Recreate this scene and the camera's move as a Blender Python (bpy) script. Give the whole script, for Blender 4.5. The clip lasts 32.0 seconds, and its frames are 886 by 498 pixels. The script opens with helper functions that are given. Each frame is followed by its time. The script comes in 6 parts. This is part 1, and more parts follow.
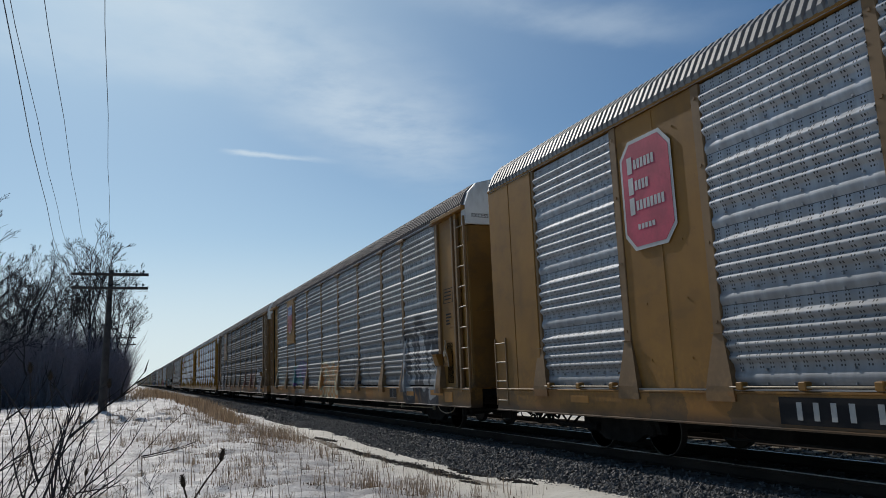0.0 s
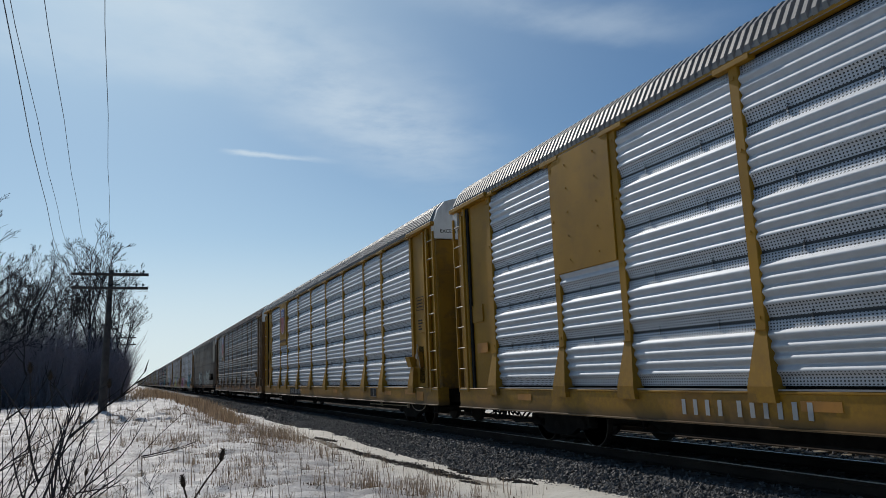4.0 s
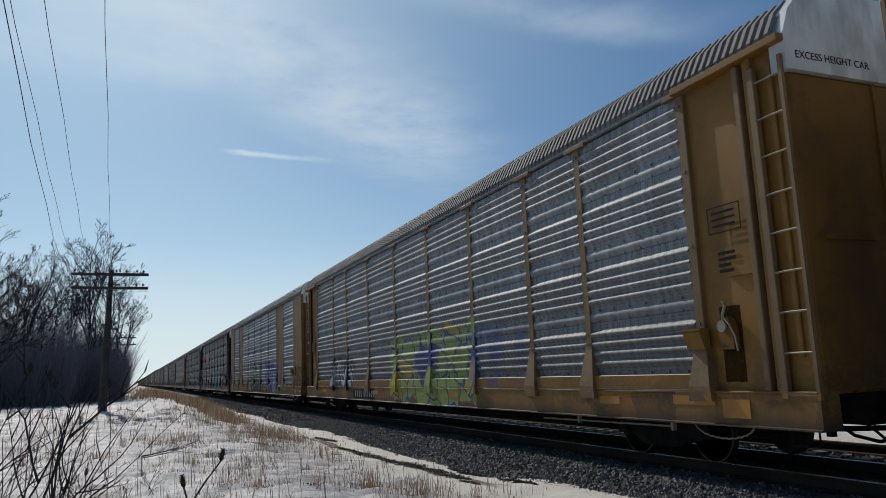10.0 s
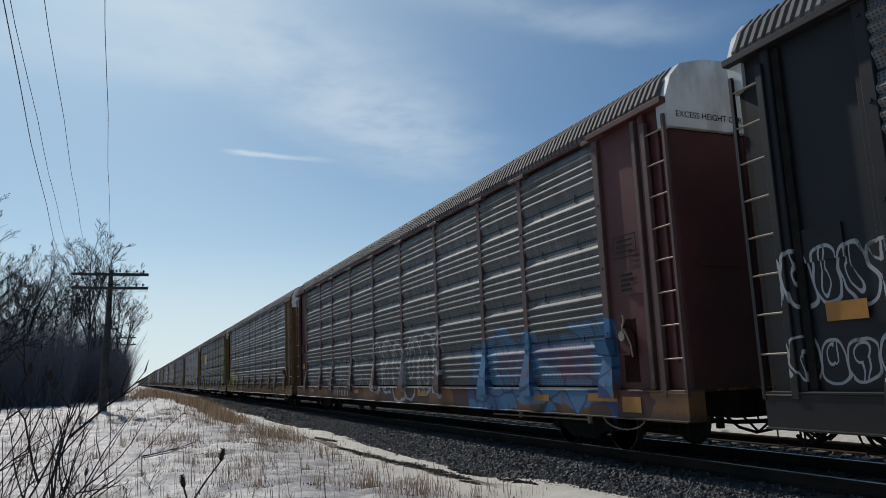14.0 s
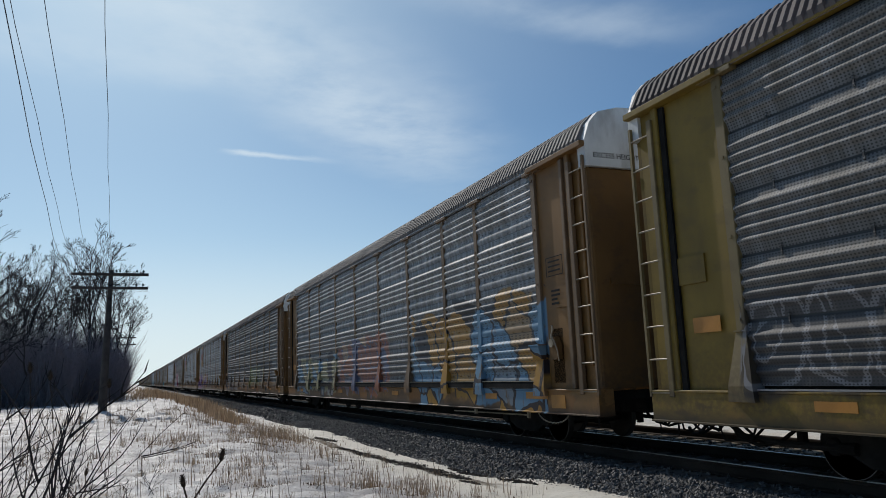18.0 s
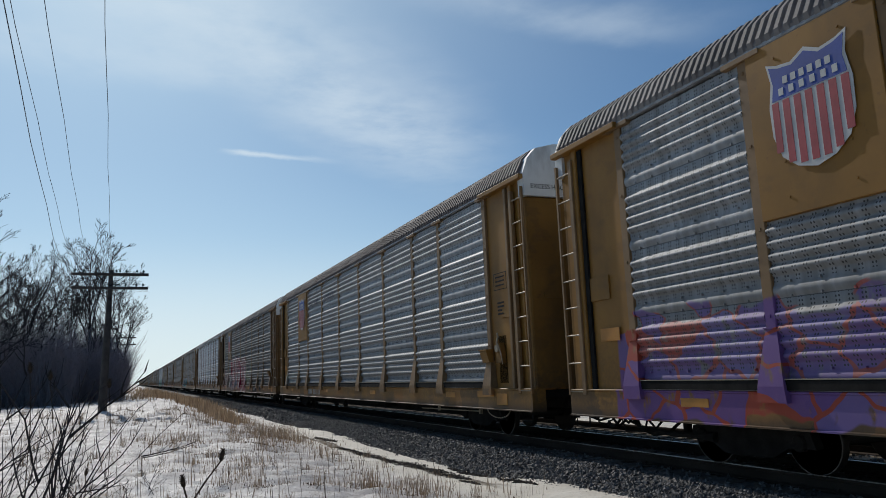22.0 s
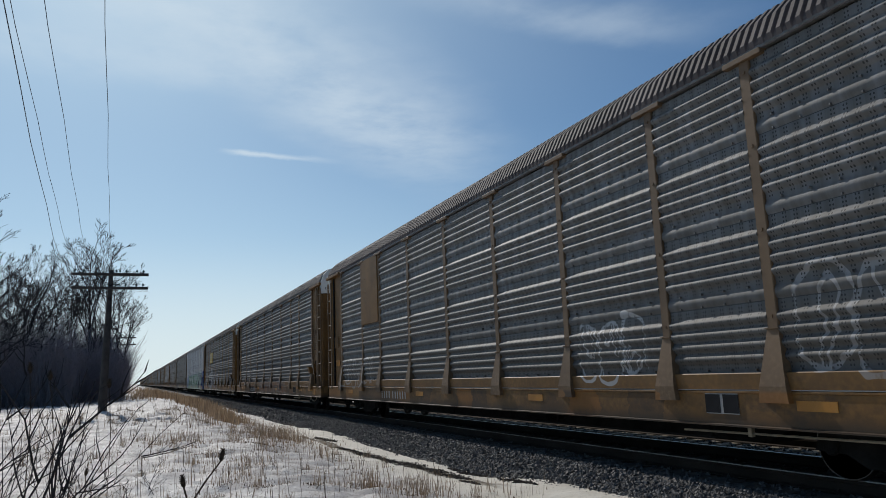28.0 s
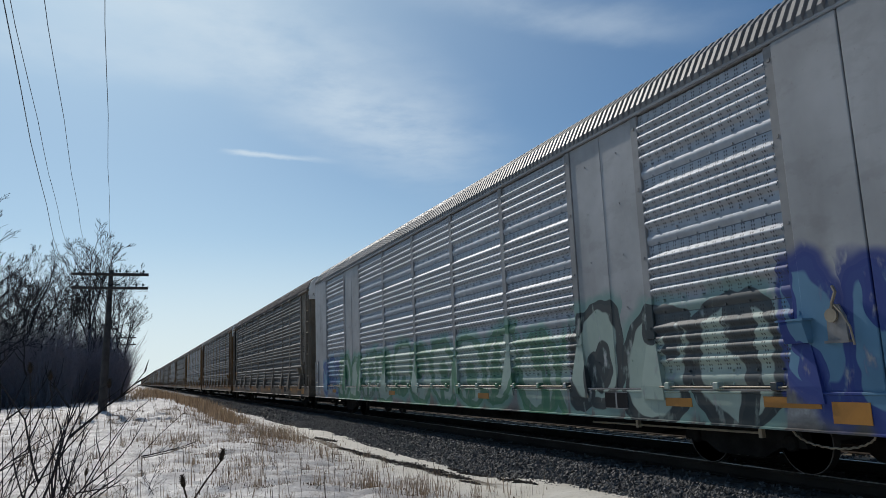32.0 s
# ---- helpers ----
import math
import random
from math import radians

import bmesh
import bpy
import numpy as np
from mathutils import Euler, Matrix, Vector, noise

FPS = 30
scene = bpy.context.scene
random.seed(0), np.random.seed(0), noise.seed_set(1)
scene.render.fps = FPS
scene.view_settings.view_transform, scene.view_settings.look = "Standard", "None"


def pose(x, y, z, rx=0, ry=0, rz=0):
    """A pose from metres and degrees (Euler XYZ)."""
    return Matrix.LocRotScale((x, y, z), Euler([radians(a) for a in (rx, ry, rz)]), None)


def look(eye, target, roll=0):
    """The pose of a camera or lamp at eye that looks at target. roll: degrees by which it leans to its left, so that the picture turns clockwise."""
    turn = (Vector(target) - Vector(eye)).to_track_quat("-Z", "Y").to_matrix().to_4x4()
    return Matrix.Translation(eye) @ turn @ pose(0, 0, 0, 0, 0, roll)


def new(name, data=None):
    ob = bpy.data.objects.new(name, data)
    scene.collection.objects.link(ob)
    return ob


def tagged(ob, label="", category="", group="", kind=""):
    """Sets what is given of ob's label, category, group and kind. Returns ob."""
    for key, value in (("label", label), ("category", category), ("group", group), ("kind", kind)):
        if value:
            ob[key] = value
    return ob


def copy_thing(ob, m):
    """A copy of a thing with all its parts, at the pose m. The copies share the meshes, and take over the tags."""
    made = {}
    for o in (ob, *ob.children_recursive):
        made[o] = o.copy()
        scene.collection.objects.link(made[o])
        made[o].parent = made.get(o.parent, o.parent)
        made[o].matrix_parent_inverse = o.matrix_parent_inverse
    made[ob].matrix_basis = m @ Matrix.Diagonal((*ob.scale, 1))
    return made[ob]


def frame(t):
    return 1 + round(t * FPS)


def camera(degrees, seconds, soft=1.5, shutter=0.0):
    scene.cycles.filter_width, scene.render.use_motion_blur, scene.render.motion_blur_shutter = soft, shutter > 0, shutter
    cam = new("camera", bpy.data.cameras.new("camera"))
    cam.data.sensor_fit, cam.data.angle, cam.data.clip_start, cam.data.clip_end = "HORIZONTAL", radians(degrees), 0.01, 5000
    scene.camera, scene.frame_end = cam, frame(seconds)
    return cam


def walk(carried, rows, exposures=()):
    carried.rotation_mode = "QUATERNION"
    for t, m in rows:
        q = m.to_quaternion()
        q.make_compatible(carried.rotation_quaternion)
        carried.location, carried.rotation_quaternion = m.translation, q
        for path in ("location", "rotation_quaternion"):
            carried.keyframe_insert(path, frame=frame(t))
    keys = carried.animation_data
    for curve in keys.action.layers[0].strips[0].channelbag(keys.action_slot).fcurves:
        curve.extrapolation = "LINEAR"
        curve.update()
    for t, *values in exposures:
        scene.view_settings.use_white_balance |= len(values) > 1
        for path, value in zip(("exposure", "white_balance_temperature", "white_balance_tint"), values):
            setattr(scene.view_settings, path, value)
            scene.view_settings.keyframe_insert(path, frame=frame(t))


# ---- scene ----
# camera: held still beside the line; x across the track, y along it, z = 0 at the rail head
cam = camera(62.28, 32.0, soft=0.45)
EYE = (0.0, 0.0, 1.503)
AIM = look(EYE, (EYE[0] + 0.38534, EYE[1] + 0.90790, EYE[2] + 0.16499), -2.327)
walk(cam, [(0.0, AIM), (32.0, AIM)], [(0.0, 0.03), (14.5, 0.03), (17.0, 0.1), (25.5, 0.1), (28.0, 0.05), (32.0, 0.08)])

# ---- light ----
SUN_EL, SUN_AZ = 37.0, -6.5
world = bpy.data.worlds.new("sky")
scene.world = world
world.use_nodes = True
scene.view_settings.exposure = 0.0


def build_sky():
    """Clear late-winter sky, a pale band at the horizon, thin high cloud towards the sun."""
    nt = world.node_tree
    nt.nodes.clear()

    def node(kind, **values):
        n = nt.nodes.new(kind)
        for key, value in values.items():
            n.inputs[int(key[1:])].default_value = value
        return n

    def calc(op, a, b=0.0, clamp=False):
        n = nt.nodes.new("ShaderNodeMath")
        n.operation, n.use_clamp = op, clamp
        for s, v in zip(n.inputs, (a, b)):
            if isinstance(v, bpy.types.NodeSocket):
                nt.links.new(v, s)
            else:
                s.default_value = v
        return n.outputs[0]

    def step(f, lo, hi):
        n = nt.nodes.new("ShaderNodeMapRange")
        n.interpolation_type = "SMOOTHSTEP"
        nt.links.new(f, n.inputs[0])
        n.inputs[1].default_value, n.inputs[2].default_value = lo, hi
        return n.outputs[0]

    def blend(f, a, b, mode="MIX"):
        n = nt.nodes.new("ShaderNodeMix")
        n.data_type, n.blend_type = "RGBA", mode
        for s, v in ((n.inputs[0], f), (n.inputs[6], a), (n.inputs[7], b)):
            if isinstance(v, bpy.types.NodeSocket):
                nt.links.new(v, s)
            else:
                s.default_value = v
        return n.outputs[2]

    sky = nt.nodes.new("ShaderNodeTexSky")
    sky.sky_type, sky.sun_disc = "NISHITA", False
    sky.sun_elevation, sky.sun_rotation = radians(SUN_EL), radians(SUN_AZ)
    sky.air_density, sky.dust_density, sky.ozone_density = 1.0, 0.35, 3.0
    tc = nt.nodes.new("ShaderNodeTexCoord")
    sep = nt.nodes.new("ShaderNodeSeparateXYZ")
    nt.links.new(tc.outputs["Generated"], sep.inputs[0])
    dx, dy, dz = sep.outputs
    e, s = radians(SUN_EL), radians(SUN_AZ)
    near = calc("ADD", calc("ADD", calc("MULTIPLY", dx, math.cos(e) * math.sin(s)), calc("MULTIPLY", dy, math.cos(e) * math.cos(s))), calc("MULTIPLY", dz, math.sin(e)))
    near = calc("MAXIMUM", near, 0.0)
    color = blend(1.0, sky.outputs[0], SKY_TINT, "MULTIPLY")
    # pale haze low down and round the sun
    low = calc("SUBTRACT", 1.0, step(dz, 0.0, 0.34))
    color = blend(calc("MULTIPLY", low, calc("ADD", 0.15, calc("MULTIPLY", calc("POWER", near, 3.0), 0.85))), color, HAZE)
    color = blend(calc("ADD", calc("MULTIPLY", calc("POWER", near, 9.0), 0.42), calc("MULTIPLY", calc("POWER", near, 4.0), 0.20)), color, HAZE)
    rim = calc("SUBTRACT", 1.0, step(dz, 0.0, 0.20))
    color = blend(calc("MULTIPLY", calc("MULTIPLY", rim, calc("POWER", near, 2.0)), 0.9), color, GLARE)
    # thin cloud on a high flat layer: u, v are where the view ray meets it
    up = calc("MAXIMUM", dz, 0.03)
    u, v = calc("DIVIDE", dx, up), calc("DIVIDE", dy, up)
    pos = nt.nodes.new("ShaderNodeCombineXYZ")
    nt.links.new(u, pos.inputs[0])
    nt.links.new(v, pos.inputs[1])
    veil = node("ShaderNodeTexNoise", _2=1.1, _3=6.0, _4=0.55)
    nt.links.new(pos.outputs[0], veil.inputs[0])
    fine = node("ShaderNodeTexNoise", _2=3.2, _3=5.0, _4=0.6)
    nt.links.new(pos.outputs[0], fine.inputs[0])

    def band(slope, at, wide, u0, u1, fade, amount):
        drift = calc("MULTIPLY", calc("SUBTRACT", veil.outputs[0], 0.5), 0.7)
        off = calc("ABSOLUTE", calc("ADD", calc("SUBTRACT", v, calc("ADD", calc("MULTIPLY", u, slope), at)), drift))
        m = calc("MULTIPLY", calc("SUBTRACT", 1.0, step(off, 0.0, wide)), amount)
        m = calc("MULTIPLY", m, calc("MULTIPLY", step(u, u0 - fade, u0 + fade), calc("SUBTRACT", 1.0, step(u, u1 - fade, u1 + fade))))
        return calc("MULTIPLY", m, step(fine.outputs[0], 0.05, 0.70))

    color = blend(band(1.0, 1.80, 0.75, -1.2, 1.4, 0.5, 0.62), color, CLOUD)
    color = blend(band(0.02, 1.62, 0.20, 0.75, 1.5, 0.25, 0.32), color, CLOUD)
    color = blend(band(0.15, 2.35, 0.30, -1.5, 0.25, 0.3, 0.35), color, CLOUD)
    # one bright wisp
    ripple = calc("MULTIPLY", calc("SUBTRACT", fine.outputs[0], 0.5), 0.16)
    off = calc("ABSOLUTE", calc("ADD", calc("SUBTRACT", v, calc("ADD", calc("MULTIPLY", u, 0.06), 3.22)), ripple))
    tail = calc("MULTIPLY", calc("SUBTRACT", 1.0, step(off, 0.0, 0.055)), calc("MULTIPLY", step(u, 0.30, 0.44), calc("SUBTRACT", 1.0, step(u, 0.45, 0.95))))
    color = blend(calc("MULTIPLY", tail, 0.7), color, CLOUD)
    bg = nt.nodes.new("ShaderNodeBackground")
    bg.inputs["Strength"].default_value = SKY_POWER
    out = nt.nodes.new("ShaderNodeOutputWorld")
    nt.links.new(color, bg.inputs[0])
    nt.links.new(bg.outputs[0], out.inputs[0])


GLARE = (12.0, 12.8, 12.9, 1)
SKY_POWER, SKY_TINT, HAZE, CLOUD = 0.065, (0.545, 0.815, 0.985, 1), (9.1, 11.6, 13.2, 1), (9.5, 11.0, 12.2, 1)
build_sky()
sun_data = bpy.data.lights.new("sun", "SUN")
sun_data.energy, sun_data.angle, sun_data.color = 2.6, radians(0.53), (1.0, 0.95, 0.88)
sun = new("sun", sun_data)
_e, _a = radians(SUN_EL), radians(SUN_AZ)
sun.matrix_world = look((0, 0, 60), (-math.sin(_a) * math.cos(_e), -math.cos(_a) * math.cos(_e), 60 - math.sin(_e)))


# ---- node helpers ----
class Nodes:
    """Short hand for building a material's nodes."""

    def __init__(self, name):
        self.mat = bpy.data.materials.new(name)
        self.mat.use_nodes = True
        self.nt = self.mat.node_tree
        self.bsdf = self.nt.nodes["Principled BSDF"]

    def put(self, socket, value):
        if isinstance(value, bpy.types.NodeSocket):
            self.nt.links.new(value, socket)
        elif isinstance(value, (tuple, list)):
            socket.default_value = (*value, 1.0) if len(value) == 3 and len(socket.default_value) == 4 else value
        else:
            socket.default_value = value

    def math(self, op, a, b=0.0, clamp=False):
        n = self.nt.nodes.new("ShaderNodeMath")
        n.operation, n.use_clamp = op, clamp
        self.put(n.inputs[0], a)
        self.put(n.inputs[1], b)
        return n.outputs[0]

    def coords(self, ob=None):
        n = self.nt.nodes.new("ShaderNodeTexCoord")
        n.object = ob
        return n.outputs["Object"]

    def split(self, v):
        n = self.nt.nodes.new("ShaderNodeSeparateXYZ")
        self.put(n.inputs[0], v)
        return n.outputs[0], n.outputs[1], n.outputs[2]

    def join(self, x, y, z):
        n = self.nt.nodes.new("ShaderNodeCombineXYZ")
        for s, v in zip(n.inputs, (x, y, z)):
            self.put(s, v)
        return n.outputs[0]

    def scaled(self, v, s):
        n = self.nt.nodes.new("ShaderNodeMapping")
        self.put(n.inputs[0], v)
        n.inputs["Scale"].default_value = s if isinstance(s, (tuple, list)) else (s, s, s)
        return n.outputs[0]

    def noise(self, v, scale, detail=3.0, rough=0.55):
        n = self.nt.nodes.new("ShaderNodeTexNoise")
        self.put(n.inputs["Vector"], v)
        n.inputs["Scale"].default_value, n.inputs["Detail"].default_value, n.inputs["Roughness"].default_value = scale, detail, rough
        return n.outputs[0], n.outputs[1]

    def ramp(self, f, lo, hi):
        """0 below lo, 1 above hi."""
        n = self.nt.nodes.new("ShaderNodeMapRange")
        n.interpolation_type = "SMOOTHSTEP"
        self.put(n.inputs[0], f)
        n.inputs[1].default_value, n.inputs[2].default_value = lo, hi
        return n.outputs[0]

    def mix(self, f, a, b):
        n = self.nt.nodes.new("ShaderNodeMix")
        n.data_type = "RGBA"
        self.put(n.inputs[0], f)
        self.put(n.inputs[6], a)
        self.put(n.inputs[7], b)
        return n.outputs[2]

    def bump(self, f, strength, dist):
        n = self.nt.nodes.new("ShaderNodeBump")
        self.put(n.inputs["Height"], f)
        n.inputs["Strength"].default_value, n.inputs["Distance"].default_value = strength, dist
        self.nt.links.new(n.outputs[0], self.bsdf.inputs["Normal"])

    def rand(self):
        return self.nt.nodes.new("ShaderNodeObjectInfo").outputs["Random"]

    def island(self):
        return self.nt.nodes.new("ShaderNodeNewGeometry").outputs["Random Per Island"]

    def done(self, color, rough=0.7, metal=0.0, spec=0.5):
        self.put(self.bsdf.inputs["Base Color"], color)
        self.put(self.bsdf.inputs["Roughness"], rough)
        self.put(self.bsdf.inputs["Metallic"], metal)
        self.put(self.bsdf.inputs["Specular IOR Level"], spec)
        return self.mat


def shade(c, k):
    return tuple(min(1.0, v * k) for v in c)


def plain(name, color, rough=0.7, metal=0.0, vary=0.25, scale=2.0, fine=18.0, spec=0.5, dirt=None, amount=0.5):
    """Painted or raw surface with variation at two scales and optional grime."""
    n = Nodes(name)
    v = n.coords()
    a, _ = n.noise(v, scale, 4.0)
    b, _ = n.noise(v, fine, 3.0)
    c = n.mix(n.ramp(a, 0.3, 0.7), shade(color, 1.0 - vary), shade(color, 1.0 + vary))
    c = n.mix(n.math("MULTIPLY", n.ramp(b, 0.45, 0.75), vary), c, shade(color, 0.5))
    if dirt:
        s, _ = n.noise(n.scaled(v, (1, 1.6, 0.35)), 3.0, 5.0)
        c = n.mix(n.math("MULTIPLY", n.ramp(s, 0.42, 0.72), amount), c, dirt)
    n.bump(b, 0.15, 0.01)
    return n.done(c, rough, metal, spec)


# ---- mesh helpers ----
def mesh_of(name, verts, faces, mats=(), smooth=False):
    me = bpy.data.meshes.new(name)
    me.from_pydata([tuple(v) for v in verts], [], [tuple(f) for f in faces])
    for m in mats:
        me.materials.append(m)
    if smooth:
        me.polygons.foreach_set("use_smooth", [True] * len(me.polygons))
    me.update()
    return me


def part(name, me, parent, at=(0, 0, 0), turn=0.0, mat=None, label=""):
    """Links mesh data as one part; mat overrides the mesh's own material for this object alone."""
    ob = new(name, me)
    ob.parent = parent
    ob.location = at
    if turn:
        ob.rotation_euler = (0, 0, radians(turn))
    if mat:
        ob.material_slots[0].link = "OBJECT"
        ob.material_slots[0].material = mat
    if label:
        ob["label"] = label
    if name in SMALL_STROKES:
        ob["kind"] = "stuff"
    return ob


SMALL_STROKES = {"reporting_mark", "lettering", "emblem_lettering", "shield_lettering", "spring_group", "data_stencil"}


class Build:
    """Collects boxes, prisms and tubes into one mesh."""

    def __init__(self):
        self.v, self.f = [], []

    def box(self, x0, x1, y0, y1, z0, z1, bevel=0.0):
        o = len(self.v)
        if bevel <= 0:
            self.v += [(x, y, z) for z in (z0, z1) for y in (y0, y1) for x in (x0, x1)]
            self.f += [tuple(o + i for i in q) for q in ((0, 2, 3, 1), (4, 5, 7, 6), (0, 1, 5, 4), (2, 6, 7, 3), (0, 4, 6, 2), (1, 3, 7, 5))]
            return self
        b = bevel
        for z, i in ((z0, b), (z0 + b, 0), (z1 - b, 0), (z1, b)):
            xa, xb, ya, yb = x0 + i, x1 - i, y0 + i, y1 - i
            self.v += [(xa + b, ya, z), (xb - b, ya, z), (xb, ya + b, z), (xb, yb - b, z), (xb - b, yb, z), (xa + b, yb, z), (xa, yb - b, z), (xa, ya + b, z)]
        self.f.append(tuple(o + i for i in range(7, -1, -1)))
        self.f.append(tuple(o + 24 + i for i in range(8)))
        for r in range(3):
            for i in range(8):
                j = (i + 1) % 8
                self.f.append((o + r * 8 + i, o + r * 8 + j, o + r * 8 + 8 + j, o + r * 8 + 8 + i))
        return self

    def prism(self, outline, axis, a, b):
        """Extrudes a flat outline (two coordinates each) from a to b along axis 0, 1 or 2."""
        o, n = len(self.v), len(outline)
        for d in (a, b):
            for p, q in outline:
                c = [p, q]
                c.insert(axis, d)
                self.v.append(tuple(c))
        self.f.append(tuple(o + i for i in range(n - 1, -1, -1)))
        self.f.append(tuple(o + n + i for i in range(n)))
        for i in range(n):
            j = (i + 1) % n
            self.f.append((o + i, o + j, o + n + j, o + n + i))
        return self

    def tube(self, p, q, r0, r1=None, sides=6):
        p, q = Vector(p), Vector(q)
        d = (q - p)
        if d.length < 1e-6:
            return self
        d.normalize()
        s = d.orthogonal().normalized()
        t = d.cross(s)
        o = len(self.v)
        for c, r in ((p, r0), (q, r0 if r1 is None else r1)):
            for i in range(sides):
                a = 2 * math.pi * i / sides
                self.v.append(tuple(c + s * (r * math.cos(a)) + t * (r * math.sin(a))))
        for i in range(sides):
            j = (i + 1) % sides
            self.f.append((o + i, o + j, o + sides + j, o + sides + i))
        self.f.append(tuple(o + i for i in range(sides - 1, -1, -1)))
        self.f.append(tuple(o + sides + i for i in range(sides)))
        return self

    def path(self, pts, r, sides=5):
        for p, q in zip(pts, pts[1:]):
            self.tube(p, q, r, sides=sides)
        return self

    def sweep(self, pts, r, sides=6):
        """One unbroken tube along a line of points."""
        o = len(self.v)
        pts = [Vector(p) for p in pts]
        for i, p in enumerate(pts):
            d = (pts[min(i + 1, len(pts) - 1)] - pts[max(i - 1, 0)]).normalized()
            s = d.cross(Vector((0.3, 0.2, 1.0)) if abs(d.z) < 0.8 else Vector((1, 0, 0))).normalized()
            t = d.cross(s)
            for k in range(sides):
                a = 2 * math.pi * k / sides
                self.v.append(tuple(p + s * (r * math.cos(a)) + t * (r * math.sin(a))))
        for i in range(len(pts) - 1):
            for k in range(sides):
                j = (k + 1) % sides
                self.f.append((o + i * sides + k, o + i * sides + j, o + (i + 1) * sides + j, o + (i + 1) * sides + k))
        return self

    def wheel(self, c, rings, sides=28):
        """A body of revolution about the x axis through c: rings of (x offset, radius)."""
        o, n = len(self.v), sides
        for dx, r in rings:
            for i in range(n):
                a = 2 * math.pi * i / n
                self.v.append((c[0] + dx, c[1] + r * math.cos(a), c[2] + r * math.sin(a)))
        for k in range(len(rings) - 1):
            for i in range(n):
                j = (i + 1) % n
                self.f.append((o + k * n + i, o + k * n + j, o + k * n + n + j, o + k * n + n + i))
        self.f.append(tuple(o + i for i in range(n - 1, -1, -1)))
        self.f.append(tuple(o + (len(rings) - 1) * n + i for i in range(n)))
        return self

    def mesh(self, name, mat=None, smooth=False):
        return mesh_of(name, self.v, self.f, [mat] if mat else [], smooth)


def writing(text, size, depth=0.004):
    """Raised lettering in the built-in font, facing -x, reading towards -y, centred."""
    cu = bpy.data.curves.new("lettering", "FONT")
    cu.body, cu.size, cu.align_x, cu.align_y, cu.extrude = text, size, "CENTER", "CENTER", depth / 2
    ob = bpy.data.objects.new("lettering", cu)
    scene.collection.objects.link(ob)
    me = bpy.data.meshes.new_from_object(ob.evaluated_get(bpy.context.evaluated_depsgraph_get()))
    bpy.data.objects.remove(ob)
    bpy.data.curves.remove(cu)
    me.transform(Matrix(((0, 0, -1, 0), (-1, 0, 0, 0), (0, 1, 0, 0), (0, 0, 0, 1))))
    return me


# ---- materials of the ground and line ----
def snow_material():
    n = Nodes("old_snow")
    v = n.coords()
    x, y, z = n.split(v)
    big, _ = n.noise(n.scaled(v, (1, 0.55, 1)), 0.5, 5.0)
    mid, _ = n.noise(n.scaled(v, (0.8, 1.3, 1)), 2.6, 5.0, 0.6)
    fine, _ = n.noise(v, 45.0, 3.0)
    grey, _ = n.noise(n.scaled(v, (0.5, 2.2, 1)), 1.7, 6.0, 0.6)
    # grey streaks in the colour stand for shadows between thaw hummocks
    c = n.mix(n.math("MULTIPLY", n.ramp(grey, 0.35, 0.7), n.ramp(mid, 0.25, 0.6)), (0.43, 0.40, 0.385), (0.78, 0.75, 0.715))
    # wet yellowish slush next to the ballast
    slush = n.math("MULTIPLY", n.ramp(x, 3.6, 5.2), n.math("SUBTRACT", 1.0, n.ramp(y, 24.0, 40.0)))
    c = n.mix(n.math("MULTIPLY", slush, 0.75), c, n.mix(grey, (0.62, 0.57, 0.47), (0.80, 0.75, 0.65)))
    # thawed patches of litter and earth, more of them next to the ballast and far out by the wood
    near_bed = n.math("SUBTRACT", 1.0, n.ramp(n.math("ABSOLUTE", n.math("SUBTRACT", x, 5.5)), 0.1, 2.3))
    wood = n.ramp(n.math("MULTIPLY", x, -1.0), 7.0, 16.0)
    far = n.ramp(y, 28.0, 70.0)
    lift = n.math("ADD", n.math("MULTIPLY", near_bed, -0.06), n.math("ADD", n.math("MULTIPLY", wood, 0.18), n.math("MULTIPLY", far, 0.10)))
    patch, _ = n.noise(n.scaled(v, (1.1, 0.5, 1)), 1.1, 7.0, 0.62)
    bare = n.ramp(n.math("ADD", patch, lift), 0.575, 0.69)
    strip, _ = n.noise(n.scaled(v, (1.0, 0.22, 1)), 1.6, 6.0, 0.65)
    off = n.math("ABSOLUTE", n.math("SUBTRACT", n.math("ADD", x, n.math("MULTIPLY", n.math("SUBTRACT", strip, 0.5), 0.35)), n.math("SUBTRACT", 5.9, n.math("MULTIPLY", y, 0.052))))
    seam = n.math("MULTIPLY", n.math("SUBTRACT", 1.0, n.ramp(n.math("ADD", off, n.math("MULTIPLY", n.math("SUBTRACT", patch, 0.5), 0.5)), 0.07, 0.17)), n.math("MULTIPLY", n.ramp(strip, 0.36, 0.44), n.math("MULTIPLY", n.ramp(y, 10.3, 11.3), n.math("SUBTRACT", 1.0, n.ramp(y, 22.0, 24.0)))))
    bare = n.math("MAXIMUM", bare, seam)
    soil = n.mix(fine, (0.03, 0.024, 0.018), (0.15, 0.115, 0.075))
    c = n.mix(bare, c, soil)
    # fine crumbs of litter on the snow
    crumbs, _ = n.noise(v, 30.0, 2.0)
    c = n.mix(n.math("MULTIPLY", n.ramp(crumbs, 0.57, 0.68), n.math("SUBTRACT", 0.75, n.math("MULTIPLY", slush, 0.5))), c, (0.16, 0.12, 0.08))
    n.bump(n.math("ADD", n.math("MULTIPLY", mid, 0.7), n.math("MULTIPLY", fine, 0.2)), 0.8, 0.08)
    return n.done(c, 0.65, 0.0, 0.3)


